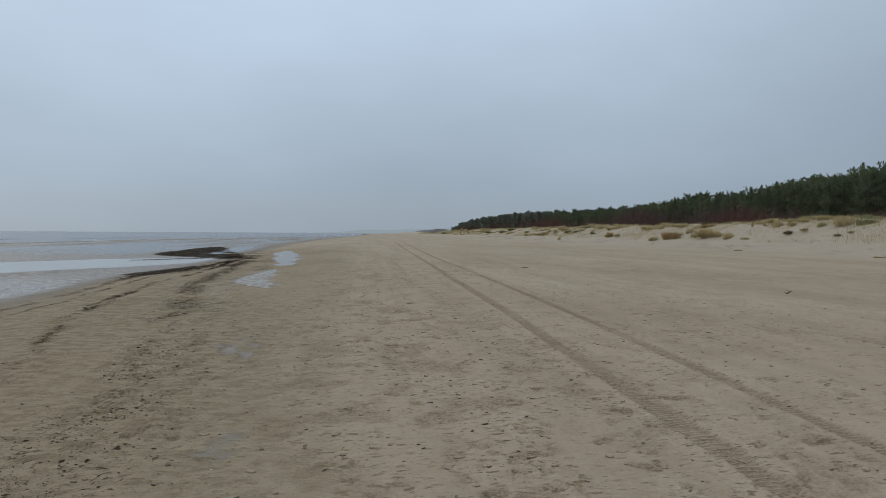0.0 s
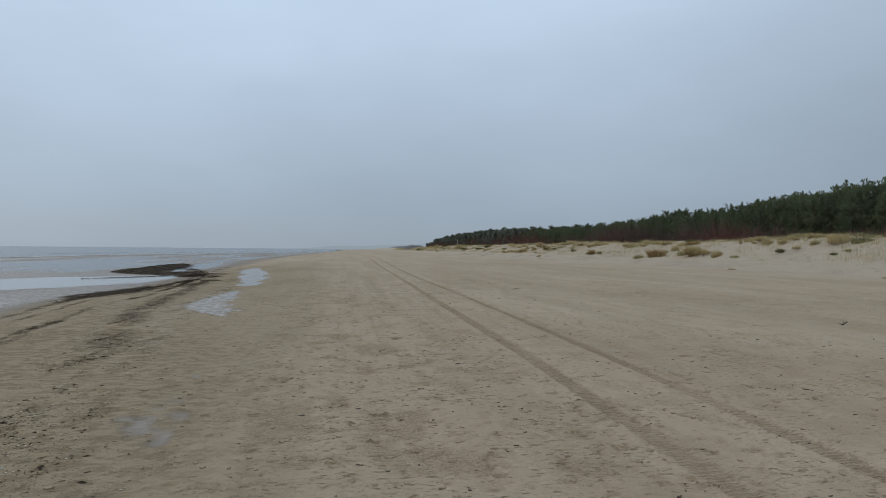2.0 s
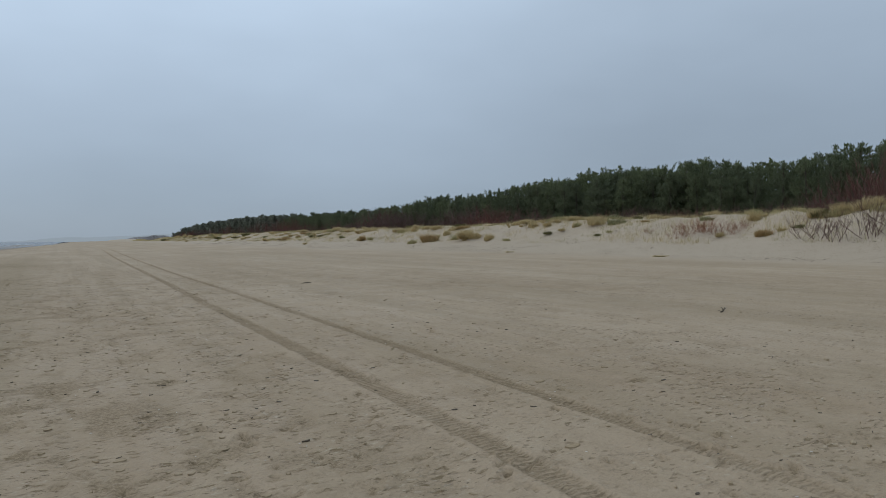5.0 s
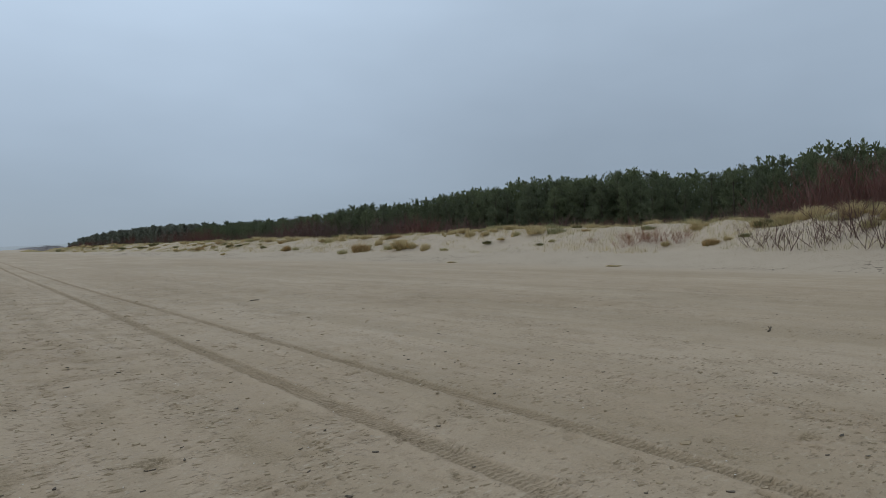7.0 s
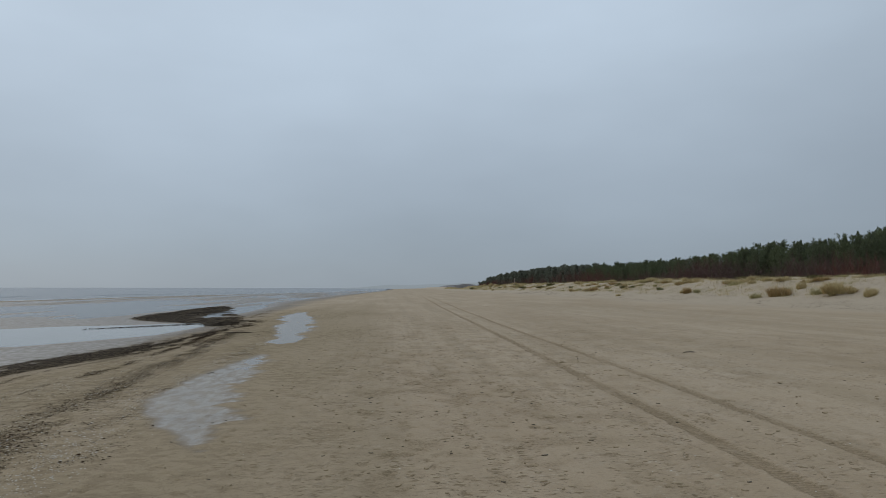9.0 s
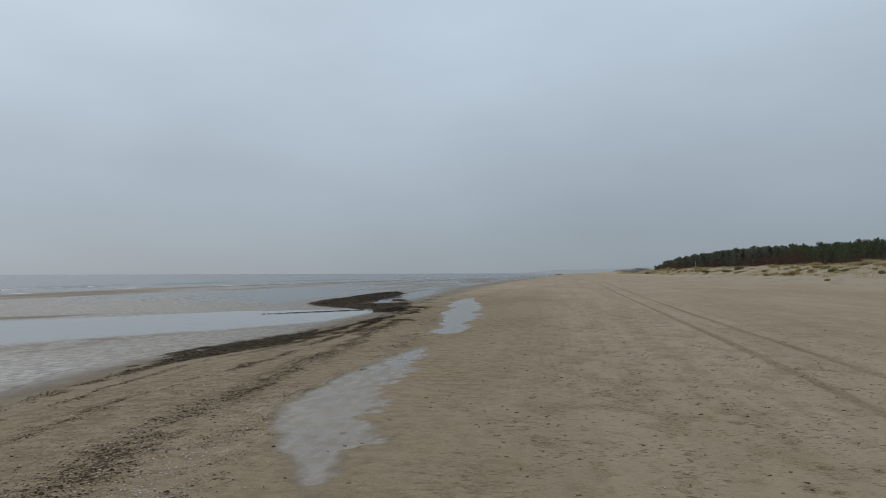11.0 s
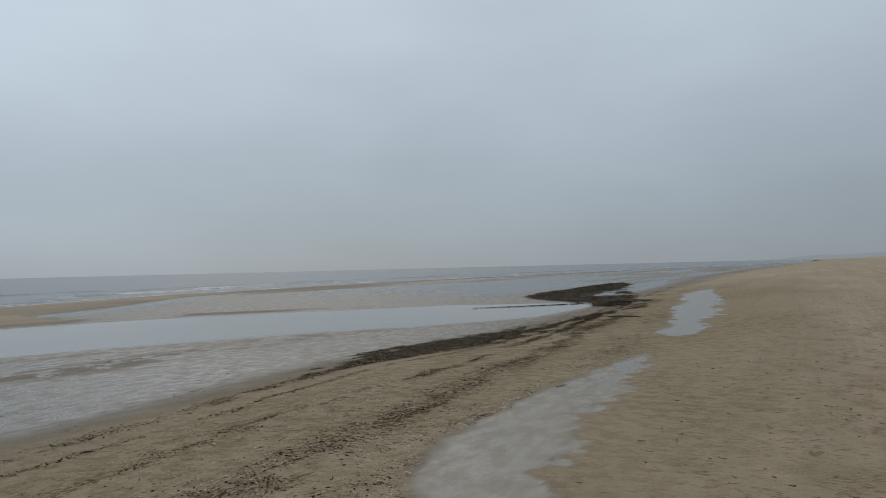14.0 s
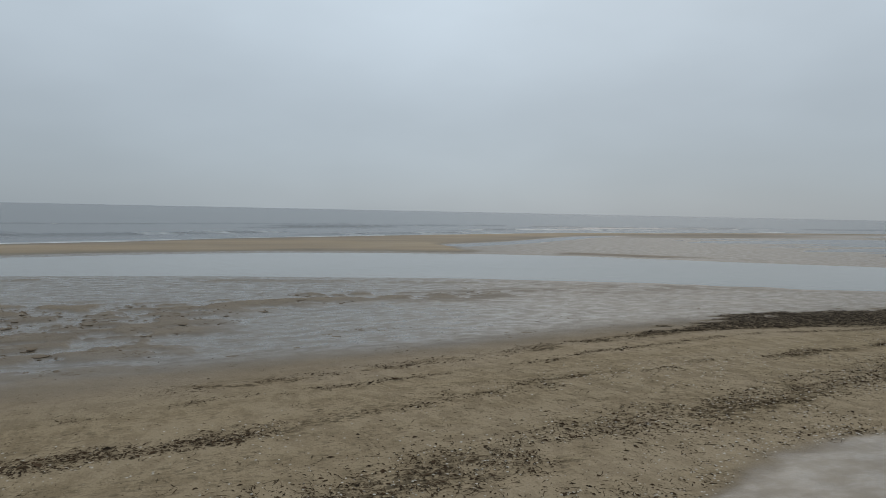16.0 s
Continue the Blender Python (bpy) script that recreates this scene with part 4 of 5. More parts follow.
def branch_piece(name, label, x, y, pts, radii, twigs=()):
    """A washed-up stick with side twigs."""
    top = new(name)
    top.location = (x, y, ground_z(x, y))
    s = Shape()
    s.tube(pts, radii, 7)
    part("stem", s, CHIP, top)
    for a, b in twigs:
        t = Shape()
        t.tube([a, tuple((p + q) / 2 + 0.01 for p, q in zip(a, b)), b], [0.007, 0.005, 0.003], 5)
        part("twig", t, CHIP, top)
    tagged(top, label, "driftwood")


def mud_clods():
    """Crumbled mud left in clusters on the wet flats."""
    s = Shape()
    xs, ys = R.uniform(-14.5, -8.5, 9000), R.uniform(12.5, 25, 9000)
    south = smooth(-ys, -17.6, -15.4) * gauss(xs + 11.0, 2.2)
    arc = np.interp(ys, (10, 15, 16.2, 17.6, 18.8, 21, 23.3, 28), (-13.6, -13.0, -12.7, -13.1, -13.5, -12.8, -13.2, -12.5))
    south = np.maximum(south, gauss(xs - arc, 0.45) * smooth(-ys, -25, -19))
    ok = 0.5 * fbm(xs * 0.9, ys * 0.6, 3, 291) + 0.5 * fbm(xs * 3.5, ys * 1.8, 3, 293) + 0.22 * south > 0.675 + R.normal(0, 0.03, len(xs))
    for x, y in zip(xs[ok], ys[ok]):
        a = 0.022 * math.exp(R.normal(0, 0.6))
        chip_shape(s, x, y, ground_z(x, y) - 0.002, a, a * R.uniform(0.4, 0.8), R.uniform(0.0015, 0.004), R.uniform(0, 6.3))
    tagged(part("mud_clods", s, MUD, flat=True), "crumbled dark brown mud clods on the wet flats", "mud", kind="stuff")


weed_lines()
mud_clods()
weed_mats()
shells()
chips()
branch_piece("driftwood_stick", "small forked driftwood stick standing up from the sand", 9.2, 12.25,
             [(-0.06, 0, 0.005), (-0.01, 0, 0.018), (0.035, 0.01, 0.04), (0.07, 0.02, 0.075)], [0.011, 0.014, 0.011, 0.005],
             [((0.01, 0, 0.03), (-0.04, 0.02, 0.085)), ((0.04, 0.01, 0.045), (0.09, 0.0, 0.04)), ((-0.03, 0, 0.01), (-0.09, 0.03, 0.025))])
branch_piece("driftwood_log", "short dark half-buried driftwood log on flat sand", 6.2, 24.1,
             [(-0.15, 0.0, 0.0), (-0.07, 0.02, 0.006), (0.02, 0.0, 0.008), (0.09, -0.02, 0.007), (0.16, -0.03, 0.0)], [0.006, 0.014, 0.018, 0.014, 0.006])
branch_piece("driftwood_stick", "thin straight driftwood stick lying among the shells", -3.98, 22.1,
             [(-0.03, -0.09, 0.01), (0.0, -0.03, 0.012), (0.01, 0.03, 0.012), (0.04, 0.09, 0.008)], [0.003, 0.006, 0.006, 0.003])
branch_piece("driftwood_stick", "dark straight stick lying on wet sand", -6.2, 33.5,
             [(-0.45, 0.0, 0.02), (-0.1, 0.03, 0.04), (0.25, 0.02, 0.04), (0.55, 0.06, 0.02)], [0.014, 0.022, 0.022, 0.010])


# ---- the dune: grass, shrubs, post ----
def tuft_shape(blades, spread, seed, arch=0.8, wide=0.006):
    """A tussock one metre wide and high: blades rise close together from the root and arch outwards."""
    q = np.random.default_rng(seed)
    s = Shape()
    lobes = [(q.uniform(0, 6.3), q.uniform(0.1, 1.0), q.uniform(0.45, 1.05)) for _ in range(6)]
    wind = q.uniform(0, 6.3)
    for _ in range(blades):
        la, ld, lh = lobes[q.integers(0, 6)]
        a, u = q.uniform(0, 6.3), math.sqrt(q.random())
        x, y = spread * (0.48 * u * math.cos(a) + ld * math.cos(la)), spread * (0.48 * u * math.sin(a) + ld * math.sin(la))
        r = math.hypot(x, y) / spread
        h = lh * q.uniform(0.3, 1.0) * max(0.45, 1.0 - 0.30 * r * r) * (1.25 if q.random() < 0.05 else 1.0)
        t = math.atan2(y, x) + q.normal(0, 0.9)
        o = arch * h * (0.08 + 0.60 * q.random()) * (0.35 + 0.8 * r)
        dx, dy, w, wa = math.cos(t) * o + 0.16 * h * math.cos(wind), math.sin(t) * o + 0.16 * h * math.sin(wind), wide * q.uniform(0.6, 1.3), q.uniform(0, 6.3)
        wx, wy = w * math.cos(wa), w * math.sin(wa)
        k = len(s.v)
        s.v += [(x - wx, y - wy, -0.08), (x + wx, y + wy, -0.08), (x + dx * 0.4 + wx * 0.8, y + dy * 0.4 + wy * 0.8, h * 0.66),
                (x + dx * 0.4 - wx * 0.8, y + dy * 0.4 - wy * 0.8, h * 0.66), (x + dx, y + dy, h * (1.0 - 0.22 * arch * q.random()))]
        s.f += [(k, k + 1, k + 2, k + 3), (k + 3, k + 2, k + 4)]
    return s


def tufts():
    kinds = [(tuft_shape(900, 0.34, 501, 0.9, 0.006), STRAW, "rounded tussock of straw-yellow marram grass on the dune"),
             (tuft_shape(620, 0.30, 502, 1.0, 0.008), STRAW, "low tussock of dry yellow marram grass"),
             (tuft_shape(360, 0.24, 503, 0.7, 0.007), STRAW, "upright bunch of dry marram stalks"),
             (tuft_shape(460, 0.36, 504, 0.9, 0.012), SEDGE, "low dark green sedge cushion in pale sand"),
             (tuft_shape(420, 0.40, 505, 0.9, 0.007), GREEN_STRAW, "loose patch of faded green-yellow marram grass"),
             (tuft_shape(800, 0.34, 506, 0.9, 0.007), RUST, "rounded tussock of rust-brown withered grass")]
    first = []
    for s, m, label in kinds:
        ob = part("grass_tuft", s, m, flat=True)
        tagged(ob, label, "grass tuft", "tufts on the dune")
        first.append(ob)
    # kind, place, width, height: the ones that stand out
    spots = [(5, 26.1, 52.5, 2.1, 1.05), (0, 26.9, 47.4, 2.2, 0.98), (0, 27.3, 48.4, 1.3, 0.85), (0, 26.9, 44.9, 1.0, 0.75), (4, 26.9, 42.9, 0.9, 0.28), (0, 28.2, 53.2, 0.9, 0.75), (5, 25.5, 65.2, 1.25, 0.8),
             (0, 30.9, 46.6, 1.6, 0.55), (0, 30.8, 45.4, 1.3, 0.5), (1, 31.4, 42.7, 1.3, 0.4), (0, 30.6, 37.5, 1.7, 0.85), (0, 31.2, 38.4, 1.2, 0.6), (3, 28.2, 39.7, 0.8, 0.3), (1, 29.0, 39.2, 0.9, 0.25),
             (3, 27.7, 34.3, 0.6, 0.22), (4, 28.2, 33.9, 0.6, 0.25), (1, 28.1, 26.3, 0.65, 0.42), (5, 27.3, 23.5, 1.0, 0.50), (1, 27.9, 23.0, 0.7, 0.32), (3, 28.0, 22.4, 0.75, 0.24), (1, 22.6, 25.3, 1.0, 0.10),
             (1, 22.9, 36.9, 1.0, 0.10), (0, 31.6, 87.4, 2.4, 0.7), (0, 31.0, 82.0, 2.0, 0.6), (3, 27.1, 74.8, 0.9, 0.5), (1, 29.3, 101.8, 1.7, 0.6), (5, 28.6, 95.9, 0.8, 0.6), (3, 28.4, 112.6, 1.4, 0.45),
             (3, 28.9, 87.6, 1.3, 0.4), (3, 29.7, 139.0, 2.4, 0.6), (3, 29.8, 156.5, 2.6, 0.7), (4, 33.0, 25.4, 0.9, 0.7), (4, 32.6, 26.2, 0.7, 0.5),
             (0, 29.9, 22.4, 1.1, 0.55), (0, 30.2, 21.6, 1.4, 0.8), (4, 29.4, 21.2, 1.2, 0.45), (0, 29.6, 20.2, 1.4, 0.85), (4, 28.9, 19.4, 1.2, 0.5), (0, 29.6, 18.6, 1.5, 0.9), (4, 28.4, 17.6, 1.3, 0.5), (0, 29.0, 16.6, 1.5, 0.9),
             (2, 28.0, 15.6, 0.8, 0.8), (0, 28.6, 14.6, 1.4, 0.8), (4, 28.2, 12.6, 1.5, 0.6), (1, 24.0, 78.5, 1.0, 0.35)]
    # smaller clumps lean on the larger ones
    for k, x, y, w, h in list(spots):
        if w > 1.2:
            for _ in range(2):
                spots.append((int(R.choice((1, 4, 2))), x + R.normal(0, 0.5 * w), y + R.normal(0, 0.6 * w), w * R.uniform(0.35, 0.6), h * R.uniform(0.4, 0.75)))
    for _ in range(520):
        y = 11 + 250 * R.random() ** 1.55
        f = R.choice((3.6, 6.0, 7.5, 9.0, 10.5), p=(0.16, 0.2, 0.22, 0.22, 0.2)) + R.normal(0, 1.1)
        x = float(dune_foot(y)) + f
        if fbm(np.array([x * 0.22]), np.array([y * 0.16]), 3, 251)[0] < 0.50 - 0.018 * max(0, f - 4) or f < 2.4 or (y < 70 and f < 7.2) or len(spots) > 292:
            continue
        k = int(R.choice((0, 1, 2, 3, 4, 5), p=(0.16, 0.24, 0.10, 0.20, 0.22, 0.08)))
        w = R.uniform(0.5, 1.4) * (1 + 0.006 * y)
        spots.append((k, x, y, w, w * R.uniform(0.2, 0.42)))
    done = set()
    for k, x, y, wide, tall in spots:
        m = pose(x, y, ground_z(x, y), 0, 0, R.uniform(0, 360)) @ Matrix.Diagonal((wide, wide, tall, 1))
        if k in done:
            ob = copy_thing(first[k], m)
            ob.matrix_basis = m
        else:
            first[k].matrix_basis = m
            done.add(k)


def thin_grass():
    """Grass over the back of the dune: dry stalks, and low green blades among them."""
    for material, label, count, low, seed, tall in ((STRAW, "thin dry yellow grass over the dune's crest", 22000, 0.53, 261, 0.42),
                                              (GREEN_STRAW, "short faded green grass over the dune's crest", 32000, 0.515, 263, 0.24)):
        s = Shape()
        ys = -15 + 470 * R.random(count) ** 2.0
        fs = R.uniform(3.0, 17, count)
        xs = dune_foot(ys) + fs
        crest = 0.13 * np.exp(-((fs - 9.5) / 3.2) ** 2) + 0.06 * smooth(ys, 90, 200) + 0.07 * np.exp(-((fs - 10.5) / 3.0) ** 2) * smooth(ys, 14, 20) * (1 - smooth(ys, 50, 75))
        ok = fbm(xs * 0.35, ys * 0.26, 3, seed) > low - crest + R.normal(0, 0.03, count)
        for x, y in zip(xs[ok], ys[ok]):
            far = 1 + 0.008 * max(y - 60, 0)
            for _ in range(6):
                bx, by = x + R.normal(0, 0.12) * far, y + R.normal(0, 0.12) * far
                z, h, t = ground_z(bx, by), R.uniform(0.3, 1.0) * tall, R.uniform(0, 6.3)
                o, w = h * R.uniform(0.1, 0.8), 0.007 * far
                c, d = math.cos(t), math.sin(t)
                k = len(s.v)
                s.v += [(bx - w * d, by + w * c, z - 0.03), (bx + w * d, by - w * c, z - 0.03), (bx + o * c, by + o * d, z + h)]
                s.f.append((k, k + 1, k + 2))
        tagged(part("dune_grass", s, material, flat=True), label, "grass", kind="stuff")


def shrub_shape(stems, tall, spread, forks, thick, droop=0.0, wild=0.2):
    s = Shape()

    def grow(p, way, length, r, level):
        if level == 0:
            w = Vector((way.y, -way.x, R.normal(0, 0.3))).normalized() * r * 0.9
            e = p + (way + Vector((0, 0, 0.15 - droop))).normalized() * length
            m = p.lerp(e, 0.5) + Vector(R.normal(0, 0.06, 3)) * length
            s.add([p - w, p + w, m + w * 0.8, e, m - w * 0.8], [(0, 1, 2, 4), (4, 2, 3)])
            return
        q = p + way * length * 0.5 + Vector((R.normal(0, 0.05), R.normal(0, 0.05), 0)) * length
        e = q + (way + Vector((R.normal(0, 0.2), R.normal(0, 0.2), 0.12 - droop))).normalized() * length * 0.5
        s.tube([p, q, e], [r, r * 0.8, r * 0.5], 3, False)
        if level > 0:
            for _ in range(R.integers(2, 4)):
                t = R.uniform(0.25, 1.0)
                b = p.lerp(q, t * 2) if t < 0.5 else q.lerp(e, t * 2 - 1)
                w = (way + Vector((R.normal(0, 0.5), R.normal(0, 0.5), R.uniform(0, 0.5)))).normalized()
                grow(b, w, length * R.uniform(0.45, 0.75), r * 0.6, level - 1)

    for _ in range(stems):
        a, d = R.uniform(0, 6.3), spread * math.sqrt(R.random())
        base = Vector((d * math.cos(a), d * math.sin(a), -0.05))
        w = Vector((math.cos(a) * 0.5 * d / spread + R.normal(0, wild), math.sin(a) * 0.5 * d / spread + R.normal(0, wild), 1)).normalized()
        grow(base, w, tall * R.uniform(0.5, 0.75), thick * R.uniform(0.7, 1.2), forks)
    return s


def shrubs():
    low = [part("willow_shrub", shrub_shape(46, 0.85, 0.75, 2, 0.0075, 0.06, 0.55), TWIG), part("willow_shrub", shrub_shape(30, 0.75, 0.55, 2, 0.0075, 0.06, 0.6), TWIG)]
    tall = [part("bare_shrub", shrub_shape(13, 1.6, 0.55, 3, 0.0115, 0.0, 0.42), BARE), part("bare_shrub", shrub_shape(10, 1.3, 0.45, 3, 0.011, 0.0, 0.5), BARE)]
    edge = [part("red_thicket", shrub_shape(84, 2.2, 2.2, 3, 0.022), THICKET), part("red_thicket", shrub_shape(92, 1.9, 2.6, 3, 0.021), THICKET), part("red_thicket", shrub_shape(66, 2.5, 2.1, 3, 0.022), THICKET)]
    lists = ((low, "low thicket of bare red willow twigs in dune sand", "shrubs on the dune",
              [(1, 27.3, 28.1, 0.9), (0, 28.2, 28.0, 1.0), (0, 28.6, 27.2, 1.0), (1, 28.3, 26.9, 0.7), (1, 28.5, 25.7, 0.9), (1, 29.2, 26.0, 0.8), (1, 28.9, 29.4, 0.6), (1, 28.2, 31.0, 0.5)]),
             (tall, "bare dark-branched shrub rooted in pale dune sand", "shrubs on the dune",
              [(1, 26.6, 21.1, 0.8), (1, 26.3, 20.2, 0.9), (1, 25.7, 19.2, 1.0), (0, 26.4, 18.8, 0.85), (0, 26.0, 18.0, 1.1), (0, 26.8, 17.2, 1.35), (0, 25.8, 16.4, 1.2), (0, 27.4, 16.0, 1.5), (1, 26.2, 14.6, 1.3), (0, 26.6, 12.4, 1.2), (0, 26.0, 9.8, 1.2)]),
             (edge, "dense red-brown bare thicket at the foot of the pines", "thickets by the wood",
              [(0, 35.5, 20.4, 1.3), (1, 36.4, 22.6, 1.25), (0, 37.5, 18.2, 1.5), (2, 34.5, 16.5, 1.2), (1, 36.0, 13.5, 1.5), (0, 36.8, 15.8, 1.4), (1, 38.5, 20.5, 1.5), (0, 40.5, 84, 1.3), (1, 40.8, 88, 1.5), (0, 41.0, 92, 1.4),
               (1, 39.5, 62, 1.2), (1, 39.5, 66, 1.4), (0, 39.8, 69, 1.2), (1, 39.8, 46, 0.9), (0, 40.4, 43, 0.75), (0, 40.2, 57, 0.95), (2, 41.4, 114, 0.9), (1, 41, 128, 1.3),
               (2, 41.5, 140, 1.4), (0, 42, 152, 1.4), (2, 43, 170, 1.5), (0, 43, 186, 1.4), (2, 43, 205, 1.3), (0, 43, 222, 1.4), (1, 43, 238, 1.4), (2, 43, 254, 1.3), (0, 43, 268, 1.4), (1, 43, 282, 1.3), (2, 43, 296, 1.1), (0, 43, 310, 1.0), (1, 43, 322, 0.8), (1, 39.6, 38.5, 0.7), (1, 39.6, 33.5, 0.65), (1, 39.6, 29.5, 0.75), (0, 40.6, 97, 1.2), (1, 41.4, 103, 1.0), (1, 40.6, 74, 0.8), (0, 38.0, 24.8, 0.8), (1, 38.6, 27.0, 0.75)]))
    for kinds, label, group, spots in lists:
        done = set()
        for k, x, y, size in spots:
            tagged(kinds[k], label, "shrub", group)
            m = pose(x, y, ground_z(x, y), 0, 0, R.uniform(0, 360)) @ Matrix.Scale(size, 4)
            ob = copy_thing(kinds[k], m) if k in done else kinds[k]
            done.add(k)
            ob.matrix_basis = m


tufts()
thin_grass()
shrubs()

s = Shape()
s.tube([(0, 0, -0.3), (0, 0, 1.1), (0.02, 0, 2.2)], [0.07, 0.065, 0.06], 8)
post = part("marker_post", s, POST)
post.location = (33.0, 186.5, ground_z(33.0, 186.5))
tagged(post, "pale upright wooden marker post on the dune", "post")


# ---- the pine wood ----
def quads(name, co, material, parent=None):
    """One mesh of single four-sided blades; co: n x 4 x 3."""
    n = len(co)
    me = bpy.data.meshes.new(name)
    me.vertices.add(4 * n)
    me.vertices.foreach_set("co", co.astype(np.float32).ravel())
    me.loops.add(4 * n)
    me.loops.foreach_set("vertex_index", np.arange(4 * n, dtype=np.int32))
    me.polygons.add(n)
    me.polygons.foreach_set("loop_start", np.arange(0, 4 * n, 4, dtype=np.int32))
    me.update(calc_edges=True)
    me.materials.append(material)
    ob = new(name, me)
    ob.parent = parent
    return ob


def unit(v):
    return v / np.linalg.norm(v, axis=-1, keepdims=True).clip(1e-6)


def pine_boughs(tall, q):
    """Boughs in loose whorls: start height, tip and direction of each."""
    out = []
    levels = int(tall * 2.0)
    lean = q.normal(0, 0.04, 2)
    for i in range(levels):
        t = 0.04 + 0.90 * (i + q.uniform(-0.3, 0.3)) / levels
        t = min(max(t, 0.03), 0.96)
        reach = tall * (0.29 * (1 - t) ** 0.55 + 0.03) * q.uniform(0.8, 1.2)
        a0 = q.uniform(0, 6.3)
        for j in range(5 if t < 0.8 else 4):
            a = a0 + j * 6.283 / 5 + q.normal(0, 0.25)
            rise = 0.15 + 0.55 * t + q.normal(0, 0.12)
            way = np.array((math.cos(a), math.sin(a), rise))
            p = np.array((lean[0] * t * tall, lean[1] * t * tall, t * tall))
            out.append((p, p + way / np.linalg.norm(way) * reach * q.uniform(0.65, 1.2), way / np.linalg.norm(way), t))
    return out, lean


def pine_crown(boughs, tall, lean, q, step, blades, size, wide):
    """Needle blades in clumps along the boughs and round the leader."""
    heads, ways = [], []
    for p, e, way, t in boughs:
        n = max(2, int(np.linalg.norm(e - p) / step))
        for m in range(n):
            u = 0.25 + 0.8 * (m + q.random()) / n
            heads.append(p + (e - p) * u + q.normal(0, 0.11, 3))
            ways.append(unit(way * 0.45 + np.array((0, 0, 0.6 + 0.5 * t))))
    for m in range(5):
        t = 0.86 + 0.024 * m
        heads.append(np.array((lean[0] * t * tall, lean[1] * t * tall, t * tall)))
        ways.append(np.array((0, 0, 1.0)))
    c, w = np.repeat(np.array(heads), blades, 0), np.repeat(np.array(ways), blades, 0)
    n = len(c)
    w = unit(w + q.normal(0, 0.48, (n, 3)))
    c = c + q.normal(0, 0.08, (n, 3))
    side = unit(np.cross(w, q.normal(0, 1, (n, 3)))) * wide
    ln = (size * q.uniform(0.7, 1.3, n))[:, None]
    return np.stack([c - w * ln * 0.15, c + w * ln * 0.4 + side, c + w * ln, c + w * ln * 0.4 - side], 1)


def pine(tall, seed):
    """One young pine: tapered trunk, whorled limbs and a crown of needle sprays."""
    q = np.random.default_rng(seed)
    top = new("pine_tree")
    boughs, lean = pine_boughs(tall, q)
    wood_part = Shape()
    wood_part.tube([(lean[0] * t * tall, lean[1] * t * tall, t * tall) for t in (-0.04, 0.35, 0.7, 0.97)], [0.10, 0.075, 0.04, 0.010], 6)
    for p, e, way, t in boughs:
        wood_part.tube([p, e], [0.015, 0.004], 3, False)
    part("trunk", wood_part, BARK, top)
    tagged(quads("crown", pine_crown(boughs, tall, lean, q, 0.22, 15, 0.18, 0.031), NEEDLE, top), "dark green needle sprays")
    return tagged(top, "young dark green pine in a dense wood behind the dune", "pine tree", "pines of the wood")


def tree_top(y):
    """Height of the wood's skyline along the beach."""
    return np.interp(y, (-40, 0, 20, 27, 33, 35.2, 37.5, 41, 46, 52, 61, 69, 79, 89, 97, 108, 121, 137, 158, 185, 222, 275, 300, 320, 340),
                     (9.0, 8.8, 8.2, 7.8, 7.3, 6.7, 7.6, 8.0, 7.8, 8.3, 8.1, 7.8, 7.2, 7.8, 7.1, 7.1, 6.9, 7.0, 7.4, 7.7, 7.6, 7.3, 6.6, 5.4, 4.6))


def wood_front(y):
    return np.interp(y, (-60, 0, 30, 60, 150, 330), (43, 42, 42.5, 43.5, 45, 44))


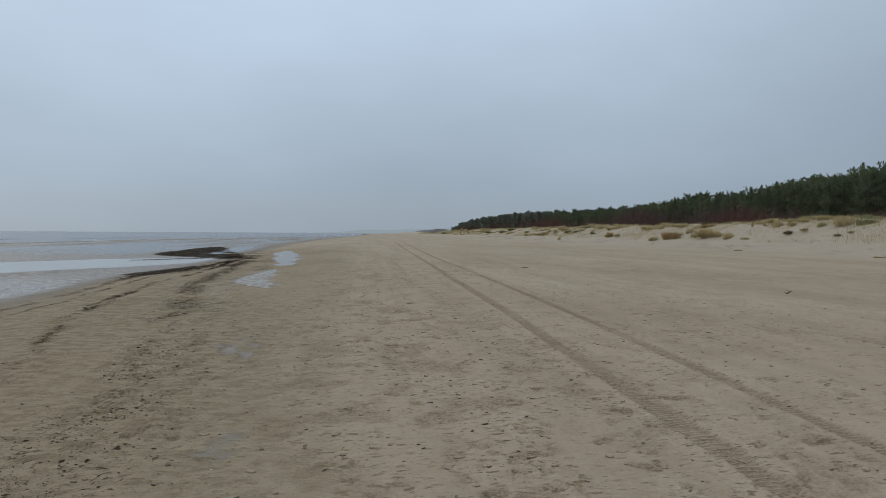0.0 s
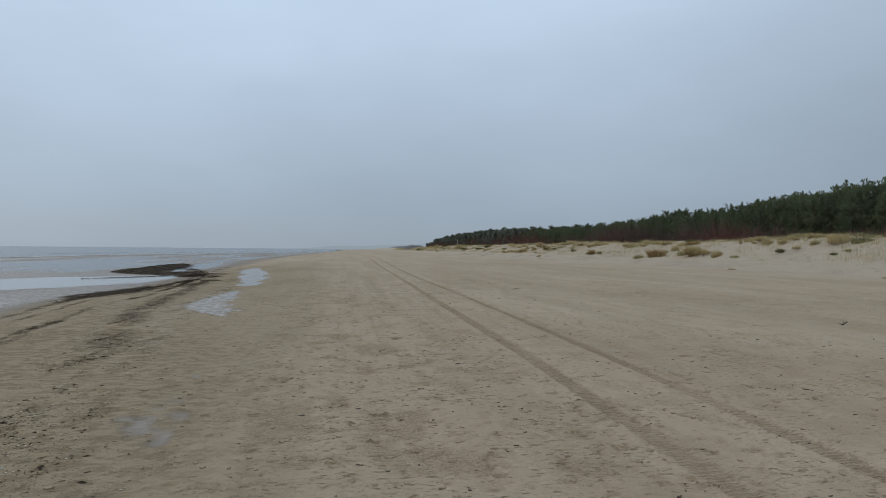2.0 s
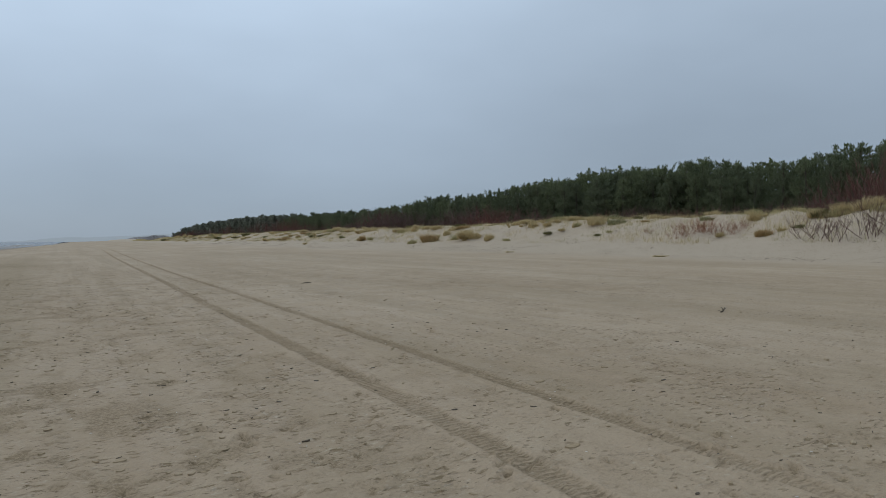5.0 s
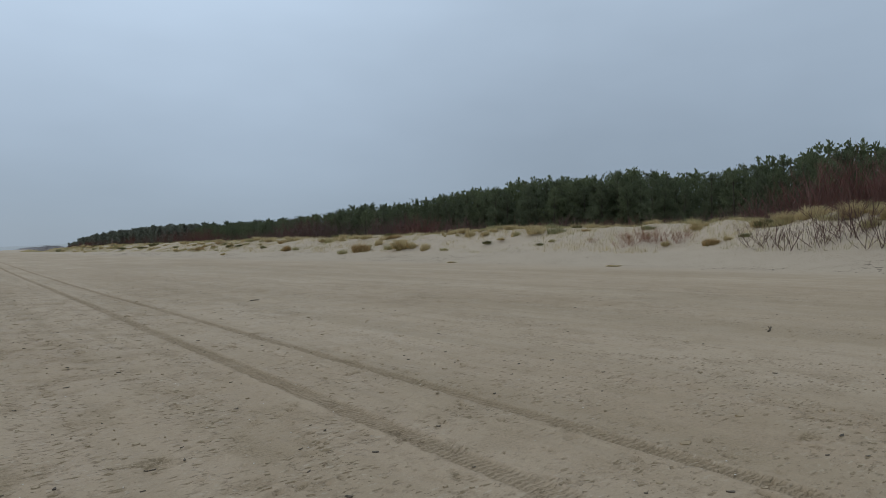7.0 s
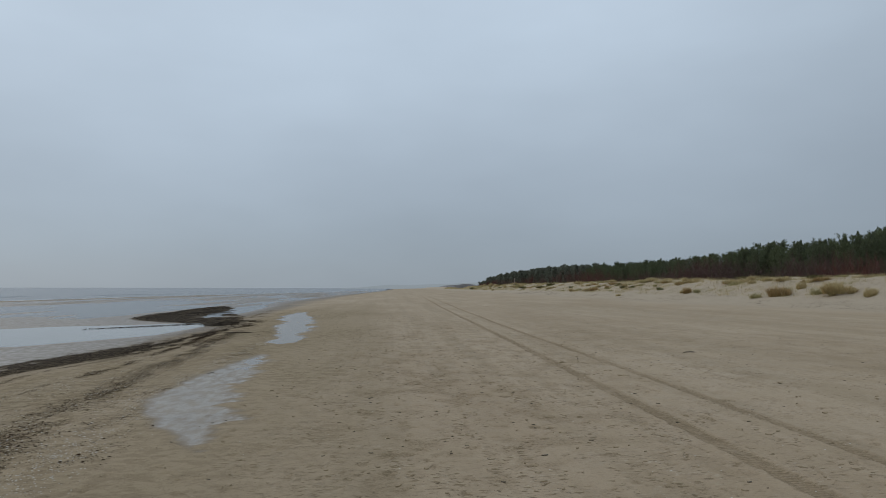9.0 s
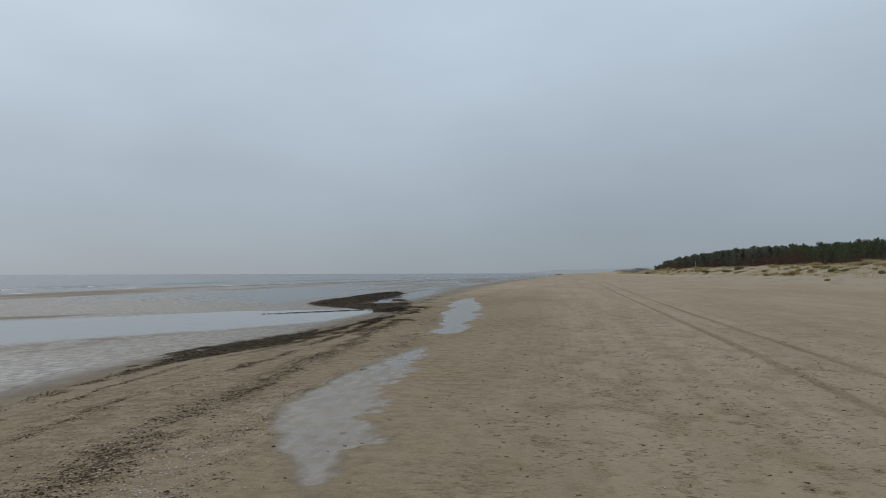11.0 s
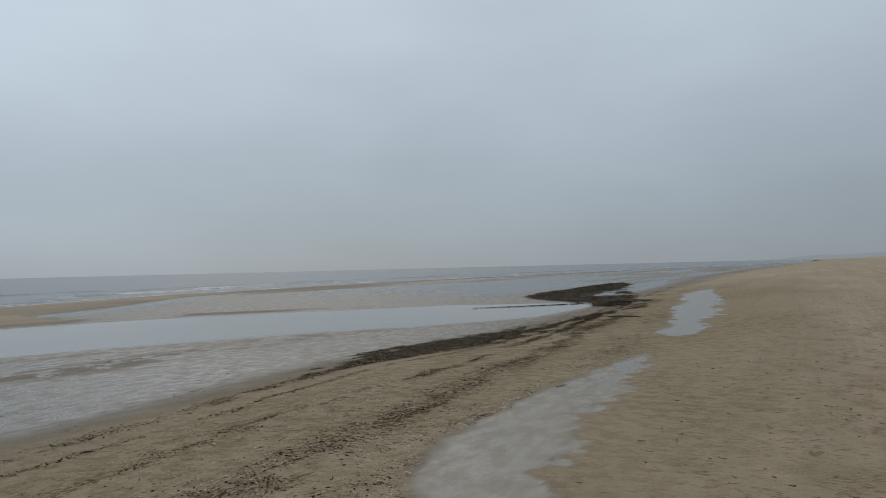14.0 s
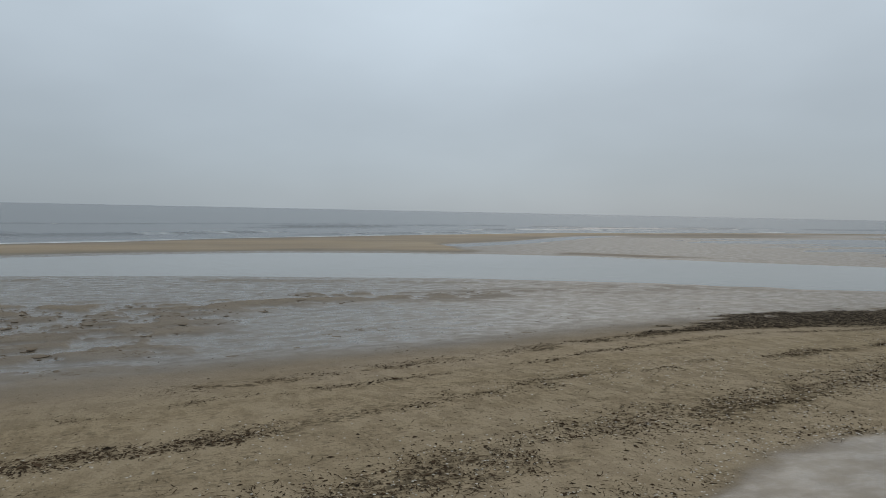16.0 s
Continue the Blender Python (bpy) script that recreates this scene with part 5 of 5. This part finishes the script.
def wood():
    heights = (5.4, 5.9, 5.0, 6.2, 4.6, 5.6)
    kinds = [pine(h, 300 + i) for i, h in enumerate(heights)]
    done = set()
    y = -12.0
    while y < 165:
        for row in range(3):
            x = float(wood_front(y)) + row * 1.7 + R.normal(0, 0.5)
            yy = y + R.normal(0, 0.6) + 0.4 * row
            k = int(R.integers(0, 6))
            g = ground_z(x, yy)
            size = (float(tree_top(yy)) - g) / heights[k] * (0.80, 0.90, 0.96)[row] * R.uniform(0.88, 1.04)
            m = pose(x, yy, g, 0, 0, R.uniform(0, 360)) @ Matrix.Scale(size, 4)
            ob = copy_thing(kinds[k], m) if k in done else kinds[k]
            done.add(k)
            ob.matrix_basis = m
        y += 1.25 + 0.012 * max(y - 20, 0)
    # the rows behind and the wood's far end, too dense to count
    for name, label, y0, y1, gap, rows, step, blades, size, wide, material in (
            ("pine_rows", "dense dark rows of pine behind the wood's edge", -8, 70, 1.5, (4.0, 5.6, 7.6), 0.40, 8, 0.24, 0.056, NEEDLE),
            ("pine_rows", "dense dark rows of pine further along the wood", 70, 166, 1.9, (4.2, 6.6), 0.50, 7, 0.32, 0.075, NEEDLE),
            ("far_pines", "far end of the pine wood, hazy and grey-green", 164, 336, 1.9, (0.0, 2.6, 5.6), 0.65, 5, 0.56, 0.15, NEEDLE_HAZED)):
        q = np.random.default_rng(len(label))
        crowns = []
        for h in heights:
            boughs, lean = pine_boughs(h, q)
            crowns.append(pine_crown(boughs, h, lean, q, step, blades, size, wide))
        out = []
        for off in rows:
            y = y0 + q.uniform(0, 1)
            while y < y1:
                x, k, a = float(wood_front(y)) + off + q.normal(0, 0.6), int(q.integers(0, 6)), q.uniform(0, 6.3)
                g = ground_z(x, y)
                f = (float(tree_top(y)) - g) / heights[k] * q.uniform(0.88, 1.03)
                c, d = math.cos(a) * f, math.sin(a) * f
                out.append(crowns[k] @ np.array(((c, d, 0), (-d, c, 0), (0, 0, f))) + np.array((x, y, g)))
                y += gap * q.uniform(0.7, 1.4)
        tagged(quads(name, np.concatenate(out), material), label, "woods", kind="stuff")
    for x, y, w, h in ((34.6, 330, 4.0, 2.0), (39.5, 345, 4.5, 1.2), (36.5, 365, 5, 0.7), (39.5, 410, 7, 0.8), (43.0, 470, 9, 0.9), (46.5, 540, 9, 0.9)):
        s = Shape()
        for _ in range(800):
            a, t = R.uniform(0, 6.3), R.random()
            r = w * math.sqrt(R.random()) * math.sqrt(max(0.05, 1 - t * t))
            c = Vector((r * math.cos(a), r * math.sin(a), t * h))
            u = (Vector(R.normal(0, 0.6, 3)) + Vector((c.x, c.y, 3)) * 0.2).normalized() * R.uniform(0.25, 0.6)
            v = u.orthogonal().normalized() * 0.07
            s.add([c - u - v * 0.4, c - u + v * 0.4, c + v, c + u, c - v], [(0, 1, 2, 3, 4)])
        ob = part("far_bush", s, BUSH_HAZED, flat=True)
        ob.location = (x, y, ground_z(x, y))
        tagged(ob, "rounded leafless bush far along the dune, paled to look misty", "bush", "far bushes")


wood()


# ---- the headland at the end of the beach: a backdrop glowing mist-grey ----
def headland():
    s = Shape()
    n = 60
    for i in range(n + 1):
        t = i / n
        x = -150 + 620 * t
        h = 9 * smooth(np.array(t), 0.0, 0.25) + 10 * smooth(np.array(t), 0.3, 0.8) + 1.5 * float(vnoise(t * 23, 0.0, 401))
        y = 1900 - 500 * t
        s.v += [(x, y, -1.0), (x, y, float(h)), (x + 40, y + 160, float(h) * 0.9), (x + 40, y + 160, -1.0)]
        if i:
            k = 4 * (i - 1)
            s.f += [(k + j, k + 4 + j, k + 5 + j, k + 1 + j) for j in range(3)]
    tagged(part("backdrop", s, MIST_GLOW), "low wooded headland backdrop, glowing in a mist-grey tone", "headland", kind="structure")


headland()
